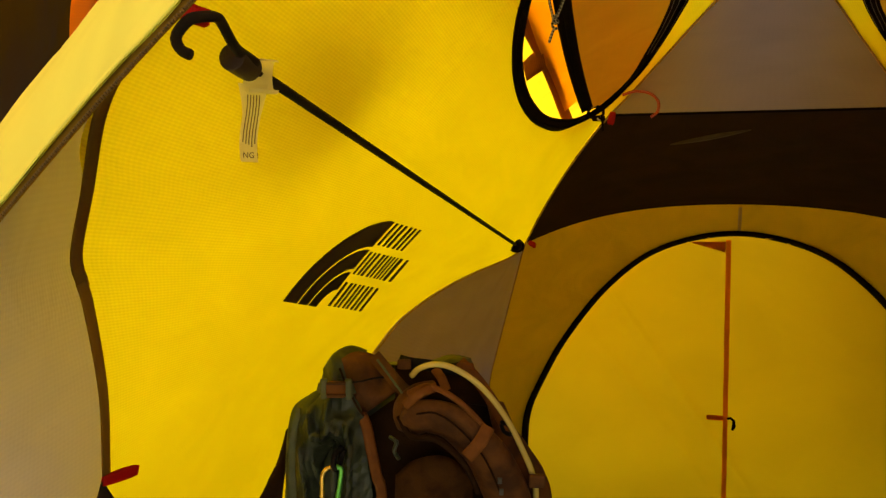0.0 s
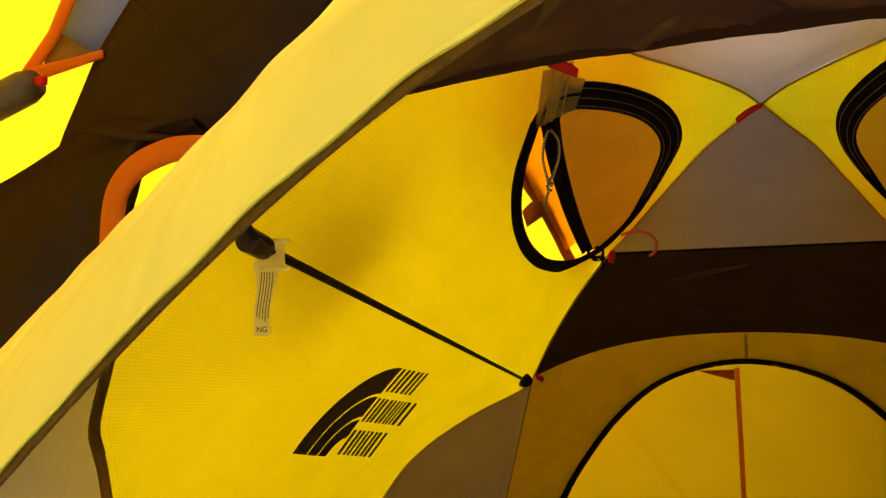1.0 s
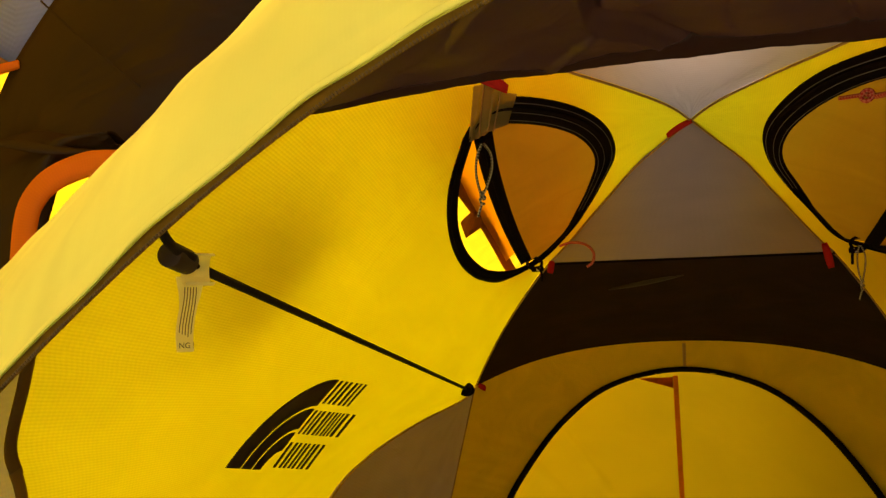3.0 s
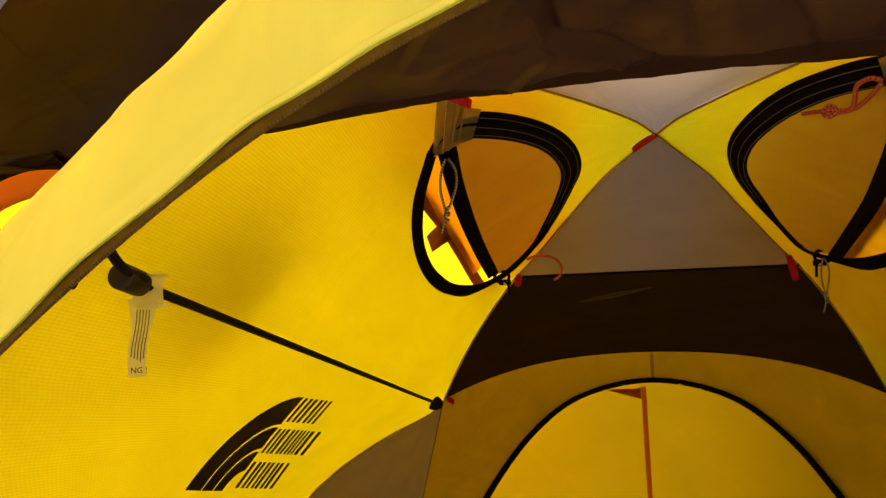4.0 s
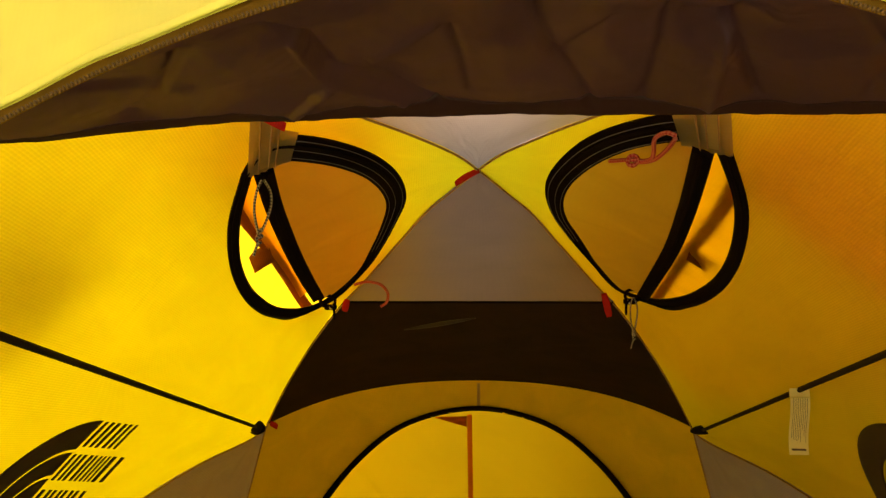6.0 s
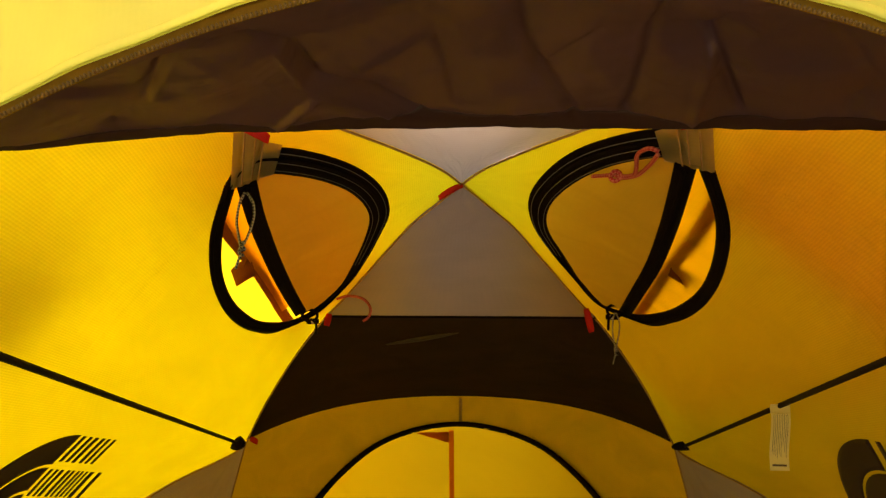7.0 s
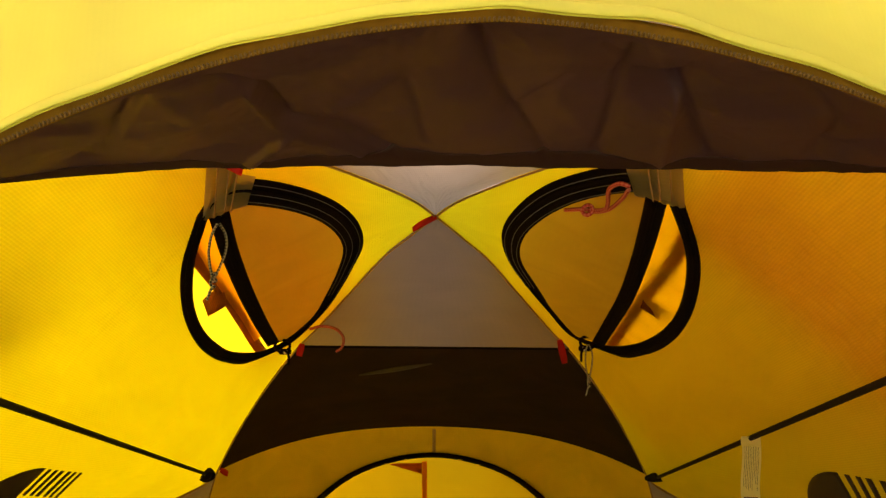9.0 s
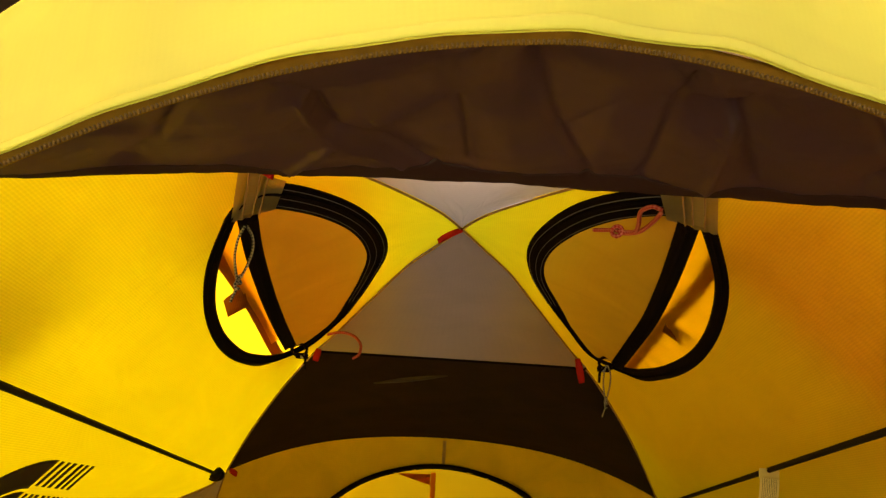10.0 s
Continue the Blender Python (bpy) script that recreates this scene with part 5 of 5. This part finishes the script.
# shoulder straps
packtube("shoulder_strap", [(-0.0124, -0.0300, 0.6242), (-0.0270, -0.0460, 0.6224), (-0.0370, -0.0580, 0.6133), (-0.0334, -0.0660, 0.5992), (-0.0171, -0.0720, 0.6062), (0.0085, -0.0750, 0.6016), (0.0343, -0.0700, 0.5788), (0.0520, -0.0620, 0.5505), (0.0665, -0.0500, 0.5135), (0.0789, -0.0350, 0.4520), (0.0803, -0.0200, 0.3315)], 0.0225, PACK_BROWN, "padded brown shoulder strap", flat=0.62, taper=[0.45, 0.7, 0.9, 1.0, 1.1, 1.12, 1.08, 1.0, 0.9, 0.8, 0.5], n=80, sides=16)
packtube("strap_edge", [(-0.0323, -0.0660, 0.6272), (-0.0127, -0.0800, 0.6369), (0.0136, -0.0880, 0.6261), (0.0390, -0.0840, 0.5999), (0.0597, -0.0740, 0.5694), (0.0765, -0.0600, 0.5281)], 0.0030, PACK_RUST, "rust binding along the strap", n=50)
packtube("strap_edge", [(-0.0417, -0.0720, 0.6062), (-0.0296, -0.0800, 0.5893), (-0.0047, -0.0880, 0.5874), (0.0200, -0.0840, 0.5651), (0.0354, -0.0700, 0.5306)], 0.0030, PACK_DARK, "dark binding along the strap", n=50)
packtube("shoulder_strap", [(0.0553, -0.0100, 0.6023), (0.0641, -0.0300, 0.5792), (0.0789, -0.0350, 0.5555), (0.0945, -0.0300, 0.5286), (0.1030, -0.0200, 0.4910), (0.1020, -0.0050, 0.3809)], 0.014, PACK_BROWN, "second brown shoulder strap", flat=0.6, taper=[0.7, 1, 1.1, 1.1, 1, 0.6], n=50, sides=14)
packstrap("strap_band", [(0.0439, -0.0900, 0.6016), (0.0353, -0.0960, 0.5877), (0.0229, -0.0920, 0.5719)], 0.013, PACK_RUST, "rust-brown webbing keeper")
packstrap("strap_band", [(-0.0358, -0.0840, 0.6188), (-0.0203, -0.0920, 0.6334), (-0.0048, -0.0800, 0.6369)], 0.009, PACK_RUST, "rust-brown webbing keeper")
# load lifters and webbing at the top
packstrap("load_lifter", [(-0.0695, -0.0200, 0.6549), (-0.0554, -0.0350, 0.6422), (-0.0395, -0.0500, 0.6278), (-0.0266, -0.0600, 0.6225)], 0.013, PACK_BROWN, "brown load lifter strap")
packtube("lifter_cord", [(-0.0649, -0.0350, 0.6533), (-0.0516, -0.0500, 0.6398), (-0.0390, -0.0620, 0.6262)], 0.0012, PACK_LIGHT, "thin pale elastic cord")
packstrap("load_lifter", [(0.0179, -0.0100, 0.6472), (0.0374, -0.0250, 0.6287), (0.0537, -0.0350, 0.6058), (0.0656, -0.0400, 0.5832)], 0.012, PACK_RUST, "brown load lifter strap")
packstrap("load_lifter", [(-0.0078, -0.0400, 0.6460), (-0.0011, -0.0500, 0.6387), (0.0044, -0.0550, 0.6273)], 0.009, PACK_RUST, "rust webbing tail")
packstrap("haul_loop", [(-0.0452, -0.0050, 0.6474), (-0.0353, -0.0200, 0.6475), (-0.0136, -0.0220, 0.6451), (0.0092, -0.0150, 0.6402), (0.0255, -0.0050, 0.6416)], 0.012, PACK_BLACK, "black webbing haul loop")
part("strap_buckle", block((0.014, 0.006, 0.010), 0.002, PACK @ Matrix.Translation((-0.0383, -0.0300, 0.6479))), PACK_BROWN, pack, "brown ladder buckle")
part("strap_buckle", block((0.014, 0.006, 0.008), 0.002, PACK @ Matrix.Translation((0.0251, -0.0200, 0.6435))), PACK_RUST, pack, "brown ladder buckle")
packtube("strap_seam", [(-0.0240, -0.0860, 0.6120), (-0.0050, -0.0925, 0.6140), (0.0180, -0.0930, 0.5980), (0.0400, -0.0870, 0.5700), (0.0560, -0.0740, 0.5330)], 0.0010, PACK_DARK, "dark stitched seam along the strap", n=50)
packtube("lid_seam", [(-0.1040, -0.0270, 0.6430), (-0.0950, -0.0330, 0.6240), (-0.0850, -0.0370, 0.6060), (-0.0790, -0.0330, 0.5960)], 0.0011, PACK_DARK, "dark seam on the lid", n=30)
packtube("lid_cord", [(-0.0960, -0.0320, 0.6290), (-0.0800, -0.0400, 0.6330), (-0.0640, -0.0380, 0.6360), (-0.0500, -0.0300, 0.6340)], 0.0010, PACK_BLACK, "thin black cord across the lid", n=30)
# hose of the water bladder
packtube("hose", [(-0.0297, -0.0500, 0.6409), (-0.0227, -0.0620, 0.6500), (-0.0086, -0.0680, 0.6556), (0.0086, -0.0700, 0.6533), (0.0289, -0.0700, 0.6415), (0.0473, -0.0680, 0.6234), (0.0653, -0.0640, 0.5970), (0.0792, -0.0600, 0.5688), (0.0894, -0.0560, 0.5430), (0.0934, -0.0500, 0.5135), (0.0895, -0.0400, 0.4264)], 0.0030, HOSE, "clear yellowish drinking hose", n=80, sides=12)
# straps and buckle on the lid's end
packstrap("compression_strap", [(-0.1456, -0.0140, 0.5987), (-0.1509, -0.0200, 0.5821), (-0.1534, -0.0220, 0.5599), (-0.1534, -0.0220, 0.5258), (-0.1521, -0.0100, 0.4641)], 0.0075, PACK_LIGHT, "faded green webbing strap")
buckle = part("buckle", block((0.021, 0.008, 0.017), 0.004, PACK @ Matrix.Translation((-0.1056, -0.0400, 0.6243))), PACK_RUST, pack, "brown side-release buckle")
for px_, pz_ in (((-0.1179, -0.0400, 0.6249), 0), ((-0.0934, -0.0400, 0.6243), 1)):
    part("buckle_end", block((0.0075, 0.007, 0.021), 0.0025, PACK @ Matrix.Translation(px_)), PACK_LIGHT, buckle, "grey-green plastic end")
for dz in (-0.006, 0.006):
    part("prong", block((0.019, 0.004, 0.0030), 0.001, PACK @ Matrix.Translation(Vector((-0.1051, -0.0445, 0.6254)) + Vector((0, 0, dz)))), PACK_BROWN, buckle)
packstrap("buckle_strap", [(-0.1275, -0.0200, 0.6219), (-0.1184, -0.0360, 0.6239), (-0.1060, -0.0370, 0.6236), (-0.0938, -0.0360, 0.6234), (-0.0848, -0.0260, 0.6233)], 0.010, PACK_LIGHT, "green buckle strap")
quilt("hip_wing", [(-0.1645, 0.0200, 0.5679), (-0.1669, 0.0200, 0.5530), (-0.1693, 0.0200, 0.5351)], [(-0.1723, 0.0200, 0.4874), (-0.1872, 0.0200, 0.4874), (-0.1991, 0.0200, 0.4874)], PACK_DARK, "dark brown folded hip wing", 0.002, 0.002, n=12, m=12)
# clips and marks
packtube("strap_clip", [(0.0579, -0.0550, 0.5962), (0.0655, -0.0620, 0.5938), (0.0671, -0.0620, 0.5856), (0.0609, -0.0580, 0.5872), (0.0579, -0.0550, 0.5940)], 0.0020, PACK_BLACK, "small black strap clip", n=24)
packtube("strap_clip", [(-0.0510, -0.0600, 0.5824), (-0.0442, -0.0660, 0.5787), (-0.0463, -0.0660, 0.5701), (-0.0423, -0.0600, 0.5606)], 0.0020, PACK_GREEN, "small green strap clip", n=24)
part("strap_slider", block((0.016, 0.007, 0.013), 0.002, PACK @ Matrix.Translation((0.0927, -0.0650, 0.5407))), PACK_BROWN, pack, "brown plastic slider")
for q in ((0.0545, -0.0925, 0.5500), (0.0562, -0.0905, 0.5385)):
    part("print_bar", block((0.0040, 0.0008, 0.0060), 0.0, PACK @ Matrix.Translation(q)), PACK_PALE, pack, "small pale mark")

# carabiner clipped to the pack
clip = thing("carabiner", "green and gold carabiner clipped to the backpack", "carabiner", "", tuple(pk(*(-0.1090, -0.0600, 0.5389))))
packtube("gold_side", [(-0.1039, -0.0620, 0.5532), (-0.1115, -0.0620, 0.5515), (-0.1164, -0.0620, 0.5440), (-0.1169, -0.0620, 0.5261), (-0.1164, -0.0620, 0.5018)], 0.0024, GOLD, "gold-anodised bar", clip, 24)
packtube("green_side", [(-0.1039, -0.0620, 0.5532), (-0.0985, -0.0620, 0.5505), (-0.0990, -0.0620, 0.5396), (-0.1012, -0.0620, 0.5261), (-0.1050, -0.0620, 0.5045), (-0.1115, -0.0620, 0.4974), (-0.1164, -0.0620, 0.5018)], 0.0026, GREEN, "bright green anodised bar", clip, 36)
packtube("clip_loop", [(-0.0995, -0.0450, 0.5669), (-0.1047, -0.0560, 0.5637), (-0.1055, -0.0660, 0.5545), (-0.1025, -0.0560, 0.5496), (-0.0984, -0.0450, 0.5636)], 0.0030, PACK_BLACK, "black loop that holds the carabiner", n=24)
